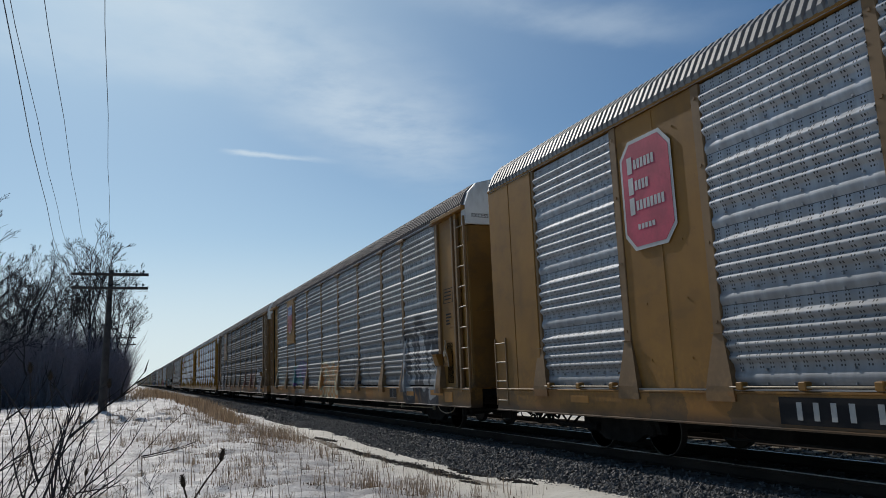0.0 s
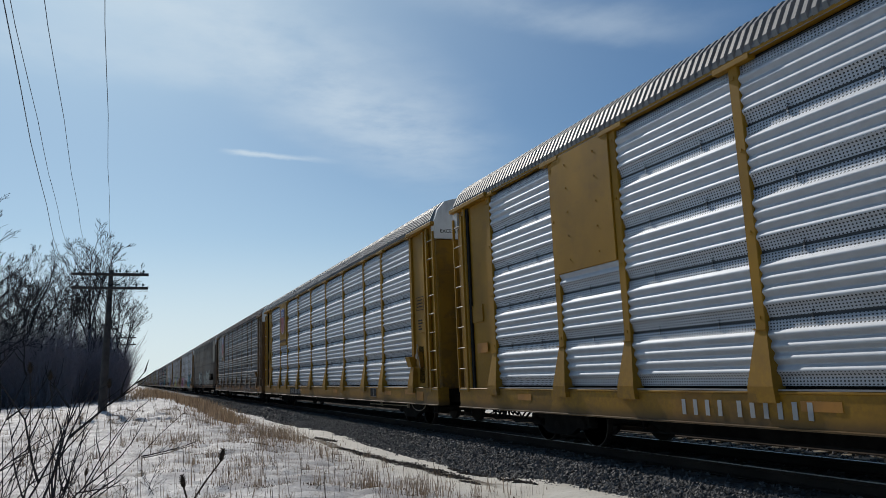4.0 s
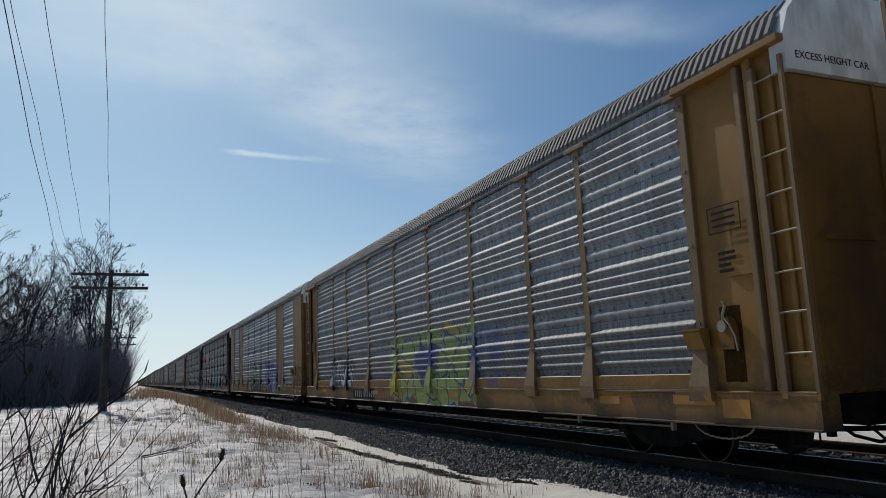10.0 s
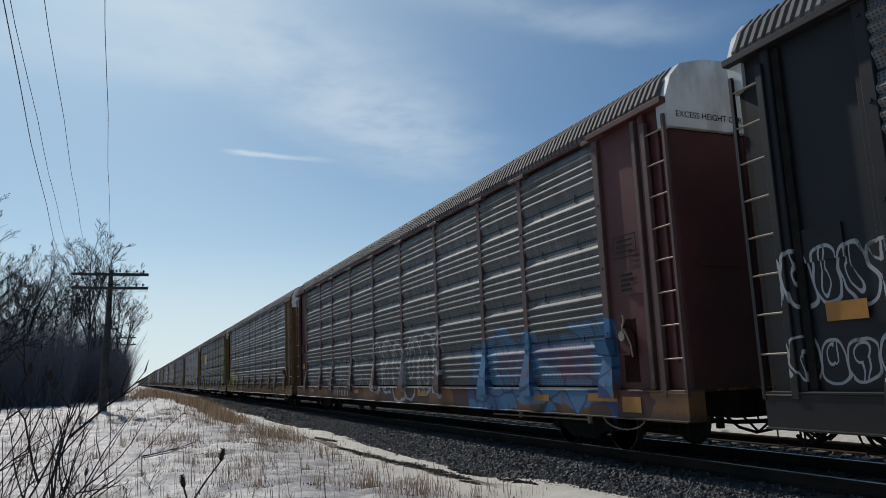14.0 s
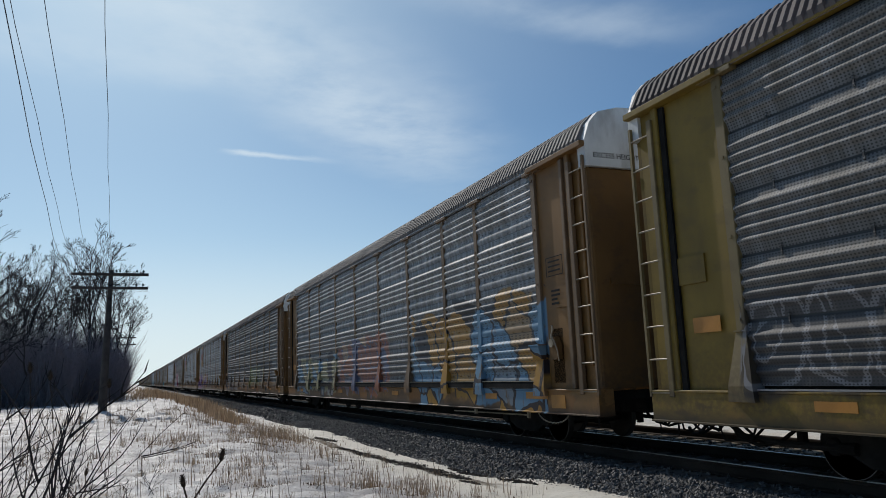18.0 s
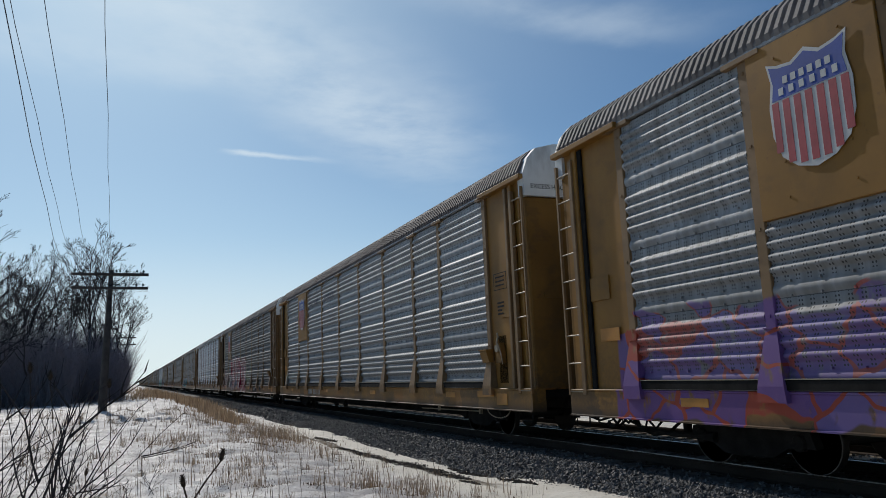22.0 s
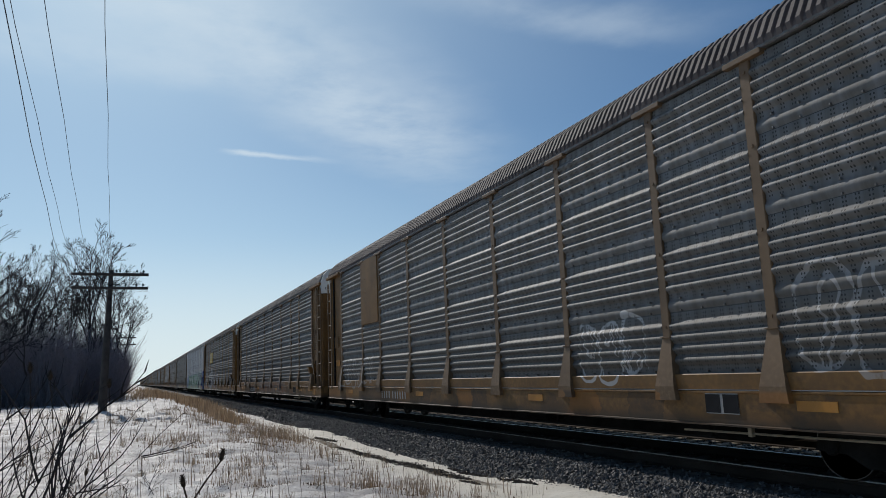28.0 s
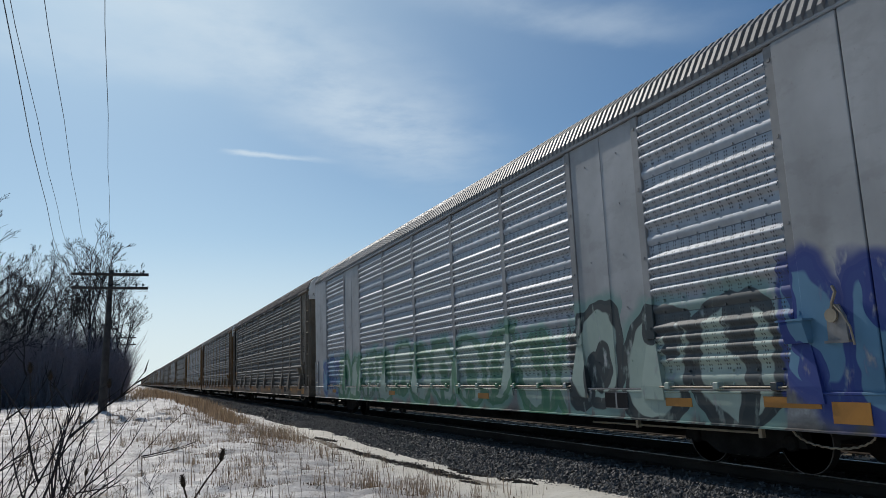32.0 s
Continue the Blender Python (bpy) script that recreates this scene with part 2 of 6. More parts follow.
def stone_material(name, lo, hi):
    n = Nodes(name)
    a, _ = n.noise(n.coords(), 60.0, 3.0)
    c = n.mix(n.island(), lo, hi)
    c = n.mix(n.math("MULTIPLY", a, 0.5), c, shade(lo, 0.6))
    n.bump(a, 0.4, 0.01)
    return n.done(c, 0.7, 0.0, 0.35)


SNOW = snow_material()
STONE = stone_material("ballast_stone", (0.028, 0.027, 0.027), (0.21, 0.20, 0.19))
BED = plain("ballast_bed", (0.075, 0.071, 0.067), 0.9, 0, 0.5, 3.0, 40.0)
RAIL_STEEL = plain("rail_steel", (0.035, 0.026, 0.020), 0.85, 0.0, 0.3, 1.0, 30.0, 0.15)
RAIL_HEAD = plain("polished_rail_head", (0.40, 0.40, 0.40), 0.42, 1.0, 0.1)
TIE_WOOD = plain("tie_wood", (0.075, 0.06, 0.048), 0.85, 0, 0.4, 4.0, 30.0)
TIE_GREY = plain("weathered_grey_tie", (0.20, 0.16, 0.11), 0.85, 0, 0.4, 4.0, 30.0)
POLE_WOOD = plain("weathered_pole_wood", (0.055, 0.047, 0.042), 0.85, 0, 0.35, 3.0, 25.0)
BARK = plain("bark", (0.036, 0.034, 0.036), 0.95, 0, 0.35, 4.0, 30.0, 0.1)
TWIG = plain("twigs", (0.038, 0.035, 0.040), 0.95, 0, 0.3, 4.0, 30.0, 0.1)
# far lighter than the twigs: haze over the wood is mixed in
BRUSH = plain("hazed_brush", (0.27, 0.24, 0.26), 0.9, 0, 0.3, 4.0, 30.0)
WIRE = plain("old_copper_wire", (0.05, 0.05, 0.055), 0.5, 0.5, 0.1)
GLASS_KNOB = plain("insulator_glass", (0.03, 0.06, 0.06), 0.2, 0, 0.1)

TRACK_X, SECOND_X = 8.89, 12.33
GROUND_Z = -0.31


def smooth(a, b, t):
    t = min(1.0, max(0.0, (t - a) / (b - a)))
    return t * t * (3 - 2 * t)


def ground_height(x, y):
    """Snow level: rises towards the wood, dips to the foot of the ballast, small thaw hummocks near the line."""
    rise = -0.12 + 0.52 * smooth(8, 35, y)
    k = smooth(1.5, 5.3, x)
    z = rise * (1 - k) + GROUND_Z * k + 0.04 * noise.noise((x * 0.25, y * 0.12, 3.1)) + 0.04 * noise.noise((x * 0.9, y * 0.6, 7.7))
    if -9 < x < 9 and 0 < y < 60:
        bumps = 1.0 - 0.85 * smooth(3.4, 4.8, x)
        z += bumps * (0.08 * noise.noise((x * 1.1, y * 2.2, 1.3)) + 0.11 * max(-0.1, noise.noise((x * 2.0, y * 4.0, 5.0))) + 0.03 * noise.noise((x * 6.0, y * 9.0, 2.0)))
    lap = 1.0 - smooth(9.0, 14.0, y)
    z += 0.05 * lap * smooth(5.2, 5.9, x)
    if 6.0 + 0.6 * lap < x < 12.0:
        z -= 0.25
    elif x >= 12.0:
        z += 0.25 * smooth(12.0, 12.3, x) + 0.25 * smooth(14, 40, x)
    return z


def build_ground():
    xs = np.concatenate([[-2600, -900, -400, -180, -90, -50, -30, -20, -14, -10], np.arange(-8, 6.2, 0.13), [6.6, 7.4, 8.9, 10.4, 11.9, 12.1, 12.2, 12.3, 12.6, 13, 13.5, 14.2, 15, 16, 18, 21, 24, 34, 60, 120, 300, 900, 2600]])
    ys = np.concatenate([[-900, -300, -100, -40, -15, -5, 0, 2], np.arange(3.0, 30, 0.13), np.arange(30, 70, 0.5), np.arange(70, 160, 3), [170, 200, 260, 350, 500, 800, 1400, 2800, 4500]])
    verts = [(x, y, ground_height(x, y)) for y in ys for x in xs]
    nx = len(xs)
    faces = [(j * nx + i, j * nx + i + 1, (j + 1) * nx + i + 1, (j + 1) * nx + i) for j in range(len(ys) - 1) for i in range(nx - 1)]
    g = new("ground", mesh_of("ground", verts, faces, [SNOW], True))
    tagged(g, "old melting snow with bare patches and litter", "snow", kind="structure")


build_ground()


def build_track():
    # the bed: a raised strip with sloping shoulders
    x0 = TRACK_X
    prof = [(-3.35, -0.44), (-3.1, -0.32), (-2.3, -0.25), (-1.55, -0.19), (-0.9, -0.185), (0, -0.20), (0.9, -0.185), (1.55, -0.19), (2.0, -0.22), (3.0, -0.21), (3.35, -0.26), (3.6, -0.36), (3.8, -0.5)]
    ys = np.concatenate([np.arange(-40, 2, 6.0), np.arange(2, 45, 0.35), np.arange(45, 200, 4), [220, 300, 500, 900, 1600, 3000]])
    verts = []
    for y in ys:
        for dx, z in prof:
            verts.append((x0 + dx + 0.22 * noise.noise((dx, y * 0.35, 0)) * (abs(dx) > 3), y, z + 0.03 * noise.noise((dx * 3, y * 2.2, 4))))
    n = len(prof)
    faces = [(j * n + i, j * n + i + 1, (j + 1) * n + i + 1, (j + 1) * n + i) for j in range(len(ys) - 1) for i in range(n - 1)]
    tagged(new("ballast_bed", mesh_of("ballast_bed", verts, faces, [BED])), "dark crushed stone ballast bed under the line", "ballast", kind="structure")

    section = [(-0.07, -0.175), (0.07, -0.175), (0.07, -0.16), (0.012, -0.14), (0.012, -0.045), (0.037, -0.035), (0.037, -0.006), (0.028, 0), (-0.028, 0), (-0.037, -0.006), (-0.037, -0.035), (-0.012, -0.045), (-0.012, -0.14), (-0.07, -0.16)]
    rail = Build().prism(section, 1, -60, 2500).mesh("rail", RAIL_STEEL)
    head = Build().box(-0.029, 0.029, -60, 2500, 0.001, 0.004).mesh("running_surface", RAIL_HEAD)
    tie = Build().box(-1.3, 1.3, -0.115, 0.115, -0.36, -0.172, 0.012).mesh("tie", TIE_WOOD)
    plate = Build().box(-0.09, 0.09, -0.17, 0.17, -0.172, -0.158).box(-0.13, -0.1, -0.05, -0.02, -0.17, -0.13).box(0.1, 0.13, 0.02, 0.05, -0.17, -0.13).mesh("tie_plate", RAIL_STEEL)
    for cx, ties, label in ((x0, 150, "rusty steel rails on dark wooden ties"), (SECOND_X, 110, "old rusty rail on pale weathered ties half buried in snow")):
        track = new("railway_track")
        tagged(track, label, "railway track", kind="structure")
        for dx in (-0.7525, 0.7525) if cx == x0 else (-0.7525,):
            r = part("rail", rail, track, (cx + dx, 0, 0))
            part("running_surface", head, r, mat=RAIL_HEAD if cx == x0 else RAIL_STEEL)
        for i in range(ties):
            y = 2.0 + i * 0.53
            t = part("tie", tie, track, (cx + random.uniform(-0.04, 0.04), y, random.uniform(-0.012, 0.004)), random.uniform(-1, 1), mat=None if cx == x0 else TIE_GREY)
            if i < 40 and cx == x0:
                for dx in (-0.7525, 0.7525):
                    part("tie_plate", plate, t, (dx, 0, 0), 90)


build_track()


def stones(count, x_of, y_of, z_of, size, rng):
    """Many small broken stones as one mesh."""
    octa = np.array([(1, 0, 0), (-1, 0, 0), (0, 1, 0), (0, -1, 0), (0, 0, 1), (0, 0, -1)], float)
    tri = np.array([(0, 2, 4), (2, 1, 4), (1, 3, 4), (3, 0, 4), (2, 0, 5), (1, 2, 5), (3, 1, 5), (0, 3, 5)])
    verts = np.empty((count, 6, 3))
    for i in range(count):
        y = y_of(rng)
        x = x_of(rng, y)
        s = size * rng.uniform(0.55, 1.35)
        p = octa * (s * rng.uniform(0.6, 1.2, (6, 1))) * rng.uniform(0.6, 1.1, (1, 3))
        a = rng.uniform(0, 6.28)
        b = rng.uniform(-0.9, 0.9)
        ra = np.array([[math.cos(a), -math.sin(a), 0], [math.sin(a), math.cos(a), 0], [0, 0, 1]])
        rb = np.array([[1, 0, 0], [0, math.cos(b), -math.sin(b)], [0, math.sin(b), math.cos(b)]])
        verts[i] = p @ rb.T @ ra.T + (x, y, z_of(x, y) + s * 0.25)
    faces = (tri[None] + 6 * np.arange(count)[:, None, None]).reshape(-1, 3)
    return verts.reshape(-1, 3), faces


def bed_height(x, y):
    d = abs(x - TRACK_X)
    return float(np.interp(d, [0, 0.9, 1.55, 2.3, 3.1, 3.35], [-0.2, -0.185, -0.19, -0.25, -0.32, -0.36])) if x < TRACK_X else -0.2


def build_ballast():
    rng = np.random.default_rng(5)
    v, f = stones(23000, lambda r, y: TRACK_X - r.uniform(1.3, 3.2) - (r.random() < 0.04) * r.uniform(0, 0.6), lambda r: 4.5 + 26 * r.random() ** 1.4, bed_height, 0.036, rng)
    tagged(new("ballast_stones", mesh_of("ballast_stones", v, f, [STONE])), "grey crushed ballast stones beside the rails", "ballast", kind="stuff")
    v, f = stones(9000, lambda r, y: TRACK_X - r.uniform(1.2, 3.3), lambda r: 30 + 60 * r.random() ** 1.3, bed_height, 0.06, rng)
    tagged(new("ballast_stones", mesh_of("ballast_stones", v, f, [STONE])), "grey crushed ballast stones beside the rails", "ballast", kind="stuff")
    v, f = stones(9000, lambda r, y: TRACK_X + r.uniform(-1.2, 4.6), lambda r: 4 + 30 * r.random(), bed_height, 0.04, rng)
    tagged(new("ballast_stones", mesh_of("ballast_stones", v, f, [STONE])), "grey crushed ballast stones between and behind the rails", "ballast", kind="stuff")


build_ballast()


# ---- train ----
POSTS = (-11.72, -8.95, -6.95, -4.2, -1.4, 1.4, 4.2, 6.95, 8.95, 11.72)
HALF, SIDE, EAVE, SILL0, SILL1 = 13.65, 1.57, 5.45, 0.64, 1.1
PANEL0, PANEL1 = 1.16, 5.40
# iron parts; also painted in for shaded gaps and the unlit car inside
BLACK_IRON = plain("grimy_iron_and_shade", (0.016, 0.015, 0.014), 0.9, 0.0, 0.4, 3.0, 20.0, 0.12)
WHEEL_STEEL = plain("wheel_steel", (0.05, 0.04, 0.034), 0.6, 0.5, 0.3)
# steel of the added rings that imitate light on the wheel rims
RIM_GLINT = plain("rim_glint_steel", (0.14, 0.13, 0.12), 0.5, 0.8, 0.15)
WHITE_PAINT = plain("dull_white_paint", (0.62, 0.63, 0.62), 0.6, 0, 0.12, 1.5, 12, dirt=(0.22, 0.19, 0.16), amount=0.5)
LETTER_WHITE = plain("white_stencil_paint", (0.36, 0.36, 0.35), 0.6, 0, 0.1)
LETTER_DARK = plain("dark_stencil_paint", (0.022, 0.022, 0.024), 0.9, 0, 0.1, spec=0.1)
LETTER_NAVY = plain("faded_navy_lettering", (0.055, 0.065, 0.11), 0.6, 0, 0.2)
SHIELD_RED = plain("shield_red", (0.33, 0.045, 0.05), 0.5, 0, 0.15)
SHIELD_BLUE = plain("shield_blue", (0.03, 0.06, 0.28), 0.5, 0, 0.15)
SHIELD_WHITE = plain("shield_white", (0.50, 0.49, 0.47), 0.5, 0, 0.1)
OCTAGON_RED = plain("faded_octagon_red", (0.46, 0.05, 0.09), 0.55, 0, 0.2)
ORANGE_MARK = plain("orange_reflective_strip", (0.42, 0.17, 0.02), 0.4, 0, 0.15)
YELLOW_MARK = plain("yellow_label", (0.40, 0.17, 0.02), 0.5, 0, 0.15)
GALV_DARK = plain("dull_roof_metal", (0.30, 0.29, 0.285), 0.5, 0.55, 0.25, 0.6, 8.0)
RUNG_STEEL = plain("worn_rung_steel", (0.30, 0.25, 0.18), 0.6, 0.2, 0.2)


def sprayed(n, base, tags, car):
    """Sprayed paint in the car's own space, laid over base row by row.
    Manners: "round" letters, "block" letters, "wire" outlines, "wild" angular shards, "soft" faded overspray."""
    v = n.coords(car)
    x, y, z = n.split(v)
    u = n.math("SUBTRACT", 14.3, y)
    _, warp = n.noise(n.join(0.0, y, z), 1.3, 2.0)
    _, wy, wz = n.split(warp)
    wear, _ = n.noise(n.scaled(v, (1, 1, 0.5)), 5.0, 4.0)
    drift, _ = n.noise(n.join(0.0, y, z), 0.9, 3.0)
    tone, _ = n.noise(v, 2.2, 2.0)
    side = n.math("LESS_THAN", x, -1.2)
    cover = None
    for o0, o1, z0, z1, cell, fill, line, halo, alpha, seed, *manner in tags:
        how = manner[0] if manner else ("round" if fill else "wire")
        fill, line, halo = (c and shade(c, 0.72) for c in (fill, line, halo))
        a = n.math("DIVIDE", n.math("ADD", n.math("SUBTRACT", u, o0), n.math("MULTIPLY", n.math("SUBTRACT", wy, 0.5), 0.5 if how != "block" else 0.25)), cell)
        fz = n.math("ADD", n.math("DIVIDE", n.math("SUBTRACT", z, (z0 + z1) / 2), z1 - z0), n.math("MULTIPLY", n.math("SUBTRACT", wz, 0.5), 0.35))
        inrow = n.math("MULTIPLY", n.ramp(u, o0 - 0.04, o0 + 0.02), n.math("SUBTRACT", 1.0, n.ramp(u, o1 - 0.02, o1 + 0.04)))
        outer = n.math("MULTIPLY", side, n.math("MULTIPLY", inrow, alpha))
        outer = n.math("MULTIPLY", outer, n.ramp(wear, 0.28, 0.45))
        if how == "soft":
            fade = n.math("MULTIPLY", n.math("SUBTRACT", 1.0, n.ramp(n.math("ABSOLUTE", fz), 0.30, 0.58)), n.ramp(drift, 0.38, 0.60))
            base = n.mix(n.math("MULTIPLY", outer, fade), base, n.mix(n.ramp(tone, 0.4, 0.6), fill, line))
            m = n.math("MULTIPLY", outer, fade)
            cover = m if cover is None else n.math("MAXIMUM", cover, m)
            continue
        if how == "wild":
            at = n.join(n.math("ADD", n.math("ADD", a, n.math("MULTIPLY", fz, 0.5)), seed * 3.7), n.math("MULTIPLY", fz, 1.9), 0.0)
            cells = n.nt.nodes.new("ShaderNodeTexVoronoi")
            cells.voronoi_dimensions = "2D"
            n.put(cells.inputs["Vector"], at)
            cells.inputs["Scale"].default_value = 1.35
            rim = n.nt.nodes.new("ShaderNodeTexVoronoi")
            rim.voronoi_dimensions, rim.feature = "2D", "DISTANCE_TO_EDGE"
            n.put(rim.inputs["Vector"], at)
            rim.inputs["Scale"].default_value = 1.35
            r1, r2, _ = n.split(cells.outputs["Color"])
            shape = n.math("SUBTRACT", 1.0, n.ramp(n.math("ADD", n.math("ABSOLUTE", fz), n.math("MULTIPLY", n.math("SUBTRACT", r2, 0.5), 0.22)), 0.47, 0.50))
            inner = n.mix(n.ramp(r1, 0.70, 0.72), n.mix(tone, shade(fill, 0.8), shade(fill, 1.15)), halo or line)
            inner = n.mix(n.math("SUBTRACT", 1.0, n.ramp(rim.outputs["Distance"], 0.035, 0.055)), inner, line)
            inner = n.mix(n.ramp(r1, 0.90, 0.92), inner, line)
            m = n.math("MULTIPLY", outer, shape)
            base = n.mix(m, base, inner)
            cover = m if cover is None else n.math("MAXIMUM", cover, m)
            continue
        i = n.math("FLOOR", a)
        fx = n.math("SUBTRACT", n.math("SUBTRACT", a, i), 0.5)
        wn = n.nt.nodes.new("ShaderNodeTexWhiteNoise")
        wn.noise_dimensions = "1D"
        n.put(wn.inputs["W"], n.math("ADD", i, seed * 7.31))
        r1, r2, r3 = n.split(wn.outputs["Color"])
        lean = n.math("MULTIPLY", n.math("SUBTRACT", r1, 0.5), 0.7 if how != "block" else 0.35)
        fx = n.math("ADD", fx, n.math("MULTIPLY", lean, fz))
        px = n.math("POWER", n.math("ABSOLUTE", n.math("MULTIPLY", fx, 2.05)), 2.6 if how != "block" else 5.0)
        pz = n.math("POWER", n.math("ABSOLUTE", n.math("MULTIPLY", n.math("ADD", fz, n.math("MULTIPLY", n.math("SUBTRACT", r3, 0.5), 0.16)), 2.2)), 3.0 if how != "block" else 6.0)
        d = n.math("ADD", px, pz)
        hx = n.math("MULTIPLY", n.math("SUBTRACT", fx, n.math("MULTIPLY", n.math("SUBTRACT", r2, 0.5), 0.25)), 7.0)
        hz = n.math("MULTIPLY", n.math("SUBTRACT", fz, n.math("MULTIPLY", n.math("SUBTRACT", r3, 0.45), 0.6)), 5.5)
        hole = n.math("ADD", n.math("MULTIPLY", hx, hx), n.math("MULTIPLY", hz, hz))
        slit = n.math("ADD", n.math("MULTIPLY", n.math("ABSOLUTE", n.math("SUBTRACT", fx, n.math("MULTIPLY", n.math("SUBTRACT", r3, 0.5), 0.5))), 16.0), n.math("MULTIPLY", n.ramp(n.math("MULTIPLY", fz, n.math("SUBTRACT", n.math("MULTIPLY", n.ramp(r2, 0.49, 0.51), 2.0), 1.0)), 0.0, 0.25), 5.0))
        inside = n.math("SUBTRACT", 1.0, n.ramp(d, 0.95, 1.02))
        solid = n.math("MULTIPLY", inside, n.math("MULTIPLY", n.ramp(hole, 0.75, 0.95), n.ramp(slit, 0.75, 0.95)))
        lo, hi = (0.78, 1.20) if how == "wire" else (0.62, 1.34)
        edge = n.math("MULTIPLY", n.ramp(d, lo - 0.06, lo + 0.04), n.math("SUBTRACT", 1.0, n.ramp(d, hi - 0.08, hi)))
        ring = n.math("MULTIPLY", inside, n.math("SUBTRACT", 1.0, n.math("MULTIPLY", n.ramp(hole, 1.7, 1.95), n.ramp(slit, 1.5, 1.7))))
        if how == "wire":
            ring = n.math("MULTIPLY", ring, n.math("MULTIPLY", n.ramp(hole, 0.9, 1.1), n.ramp(slit, 0.7, 0.9)))
        stroke = n.math("MAXIMUM", edge, ring)
        glow = n.math("SUBTRACT", 1.0, n.ramp(d, 1.5, 2.6))
        if halo:
            base = n.mix(n.math("MULTIPLY", outer, glow), base, halo)
        if fill:
            base = n.mix(n.math("MULTIPLY", outer, solid), base, n.mix(tone, shade(fill, 0.75), shade(fill, 1.2)))
        base = n.mix(n.math("MULTIPLY", outer, stroke), base, line)
        m = n.math("MULTIPLY", outer, n.math("MAXIMUM", stroke, glow if halo else solid if fill else stroke))
        cover = m if cover is None else n.math("MAXIMUM", cover, m)
    return base, cover


class Group(Nodes):
    """The same short hand inside a node group that takes a colour and gives a colour and its cover."""

    def __init__(self, name):
        self.nt = bpy.data.node_groups.new(name, "ShaderNodeTree")
        self.nt.interface.new_socket("Base", in_out="INPUT", socket_type="NodeSocketColor")
        self.nt.interface.new_socket("Color", in_out="OUTPUT", socket_type="NodeSocketColor")
        self.nt.interface.new_socket("Cover", in_out="OUTPUT", socket_type="NodeSocketFloat")


SPRAYS = {}


def spray(n, base, tags, car):
    """Lays the car's sprayed rows over base; one group serves all the car's materials."""
    if not tags:
        return base, None
    if car.name not in SPRAYS:
        g = Group("sprayed_rows")
        a = g.nt.nodes.new("NodeGroupInput")
        z = g.nt.nodes.new("NodeGroupOutput")
        color, cover = sprayed(g, a.outputs[0], tags, car)
        g.put(z.inputs[0], color)
        g.put(z.inputs[1], cover)
        SPRAYS[car.name] = g.nt
    k = n.nt.nodes.new("ShaderNodeGroup")
    k.node_tree = SPRAYS[car.name]
    n.put(k.inputs[0], base)
    return k.outputs[0], k.outputs[1]


def sheet_material(name, tone, dirt, holes, tags, car, metal=0.65):
    """Galvanised sheet with rows of small holes, grime and sprayed paint."""
    n = Nodes(name)
    v = n.coords()
    x, y, z = n.split(v)
    cv = n.coords(car)
    _, cy, cz = n.split(cv)
    spangle, _ = n.noise(n.scaled(cv, (1, 1, 2.5)), 2.2, 5.0)
    r = n.rand()
    c = n.mix(spangle, shade(tone, 0.88), shade(tone, 1.08))
    c = n.mix(n.math("MULTIPLY", r, 0.35), c, shade(tone, 0.68))
    streak, _ = n.noise(n.scaled(cv, (1, 3.2, 0.35)), 2.0, 5.0)
    c = n.mix(n.math("MULTIPLY", n.ramp(streak, 0.25, 0.68), min(0.92, 1.5 * dirt)), c, (0.088, 0.080, 0.064))
    low = n.math("MULTIPLY", n.math("SUBTRACT", 1.0, n.ramp(cz, 1.0, 4.4)), dirt + 0.10)
    c = n.mix(n.math("MINIMUM", n.math("MULTIPLY", low, 1.25), 0.82), c, (0.072, 0.064, 0.054))
    c, cover = spray(n, c, tags, car)
    if holes == "columns":
        sp_y, sp_z, rad = 0.042, 0.052, 0.27
        col = n.math("FRACT", n.math("DIVIDE", y, 0.17))
        band = n.math("FRACT", n.math("DIVIDE", z, 1.06))
        keep = n.math("MULTIPLY", n.math("LESS_THAN", col, 0.48), n.math("GREATER_THAN", band, 0.20))
        seam = n.math("LESS_THAN", band, 0.010)
        c = n.mix(n.math("MULTIPLY", seam, 0.8), c, (0.02, 0.02, 0.02))
    elif holes == "bands":
        sp_y, sp_z, rad = 0.055, 0.052, 0.32
        keep = 0.0
        for z0, z1 in ((1.30, 1.69), (2.37, 2.62), (3.10, 3.33), (3.80, 4.16), (4.90, 5.16)):
            keep = n.math("ADD", keep, n.math("MULTIPLY", n.math("GREATER_THAN", z, z0), n.math("LESS_THAN", z, z1)))
        keep = n.math("MULTIPLY", keep, n.math("LESS_THAN", n.math("ABSOLUTE", y), 0.43))
    else:
        sp_y, sp_z, rad = 0.050, 0.0375, 0.27
        band = n.math("FRACT", n.math("DIVIDE", z, 0.848))
        slot = n.math("GREATER_THAN", band, 0.952)
        keep = 1.0 if dirt > 0.3 else n.math("GREATER_THAN", n.math("ABSOLUTE", n.math("SUBTRACT", band, 0.5)), 0.30)
    if holes:
        a = n.math("SUBTRACT", n.math("FRACT", n.math("DIVIDE", y, sp_y)), 0.5)
        b = n.math("SUBTRACT", n.math("FRACT", n.math("DIVIDE", z, sp_z)), 0.5)
        dot = n.math("LESS_THAN", n.math("ADD", n.math("MULTIPLY", a, a), n.math("MULTIPLY", b, b)), rad * rad)
        c = n.mix(n.math("MULTIPLY", n.math("MULTIPLY", dot, keep), 0.92), c, (0.012, 0.012, 0.012))
    # the slots' unlit depth is put in as near-black colour
    if holes == "rows":
        c = n.mix(slot, c, (0.008, 0.008, 0.008))
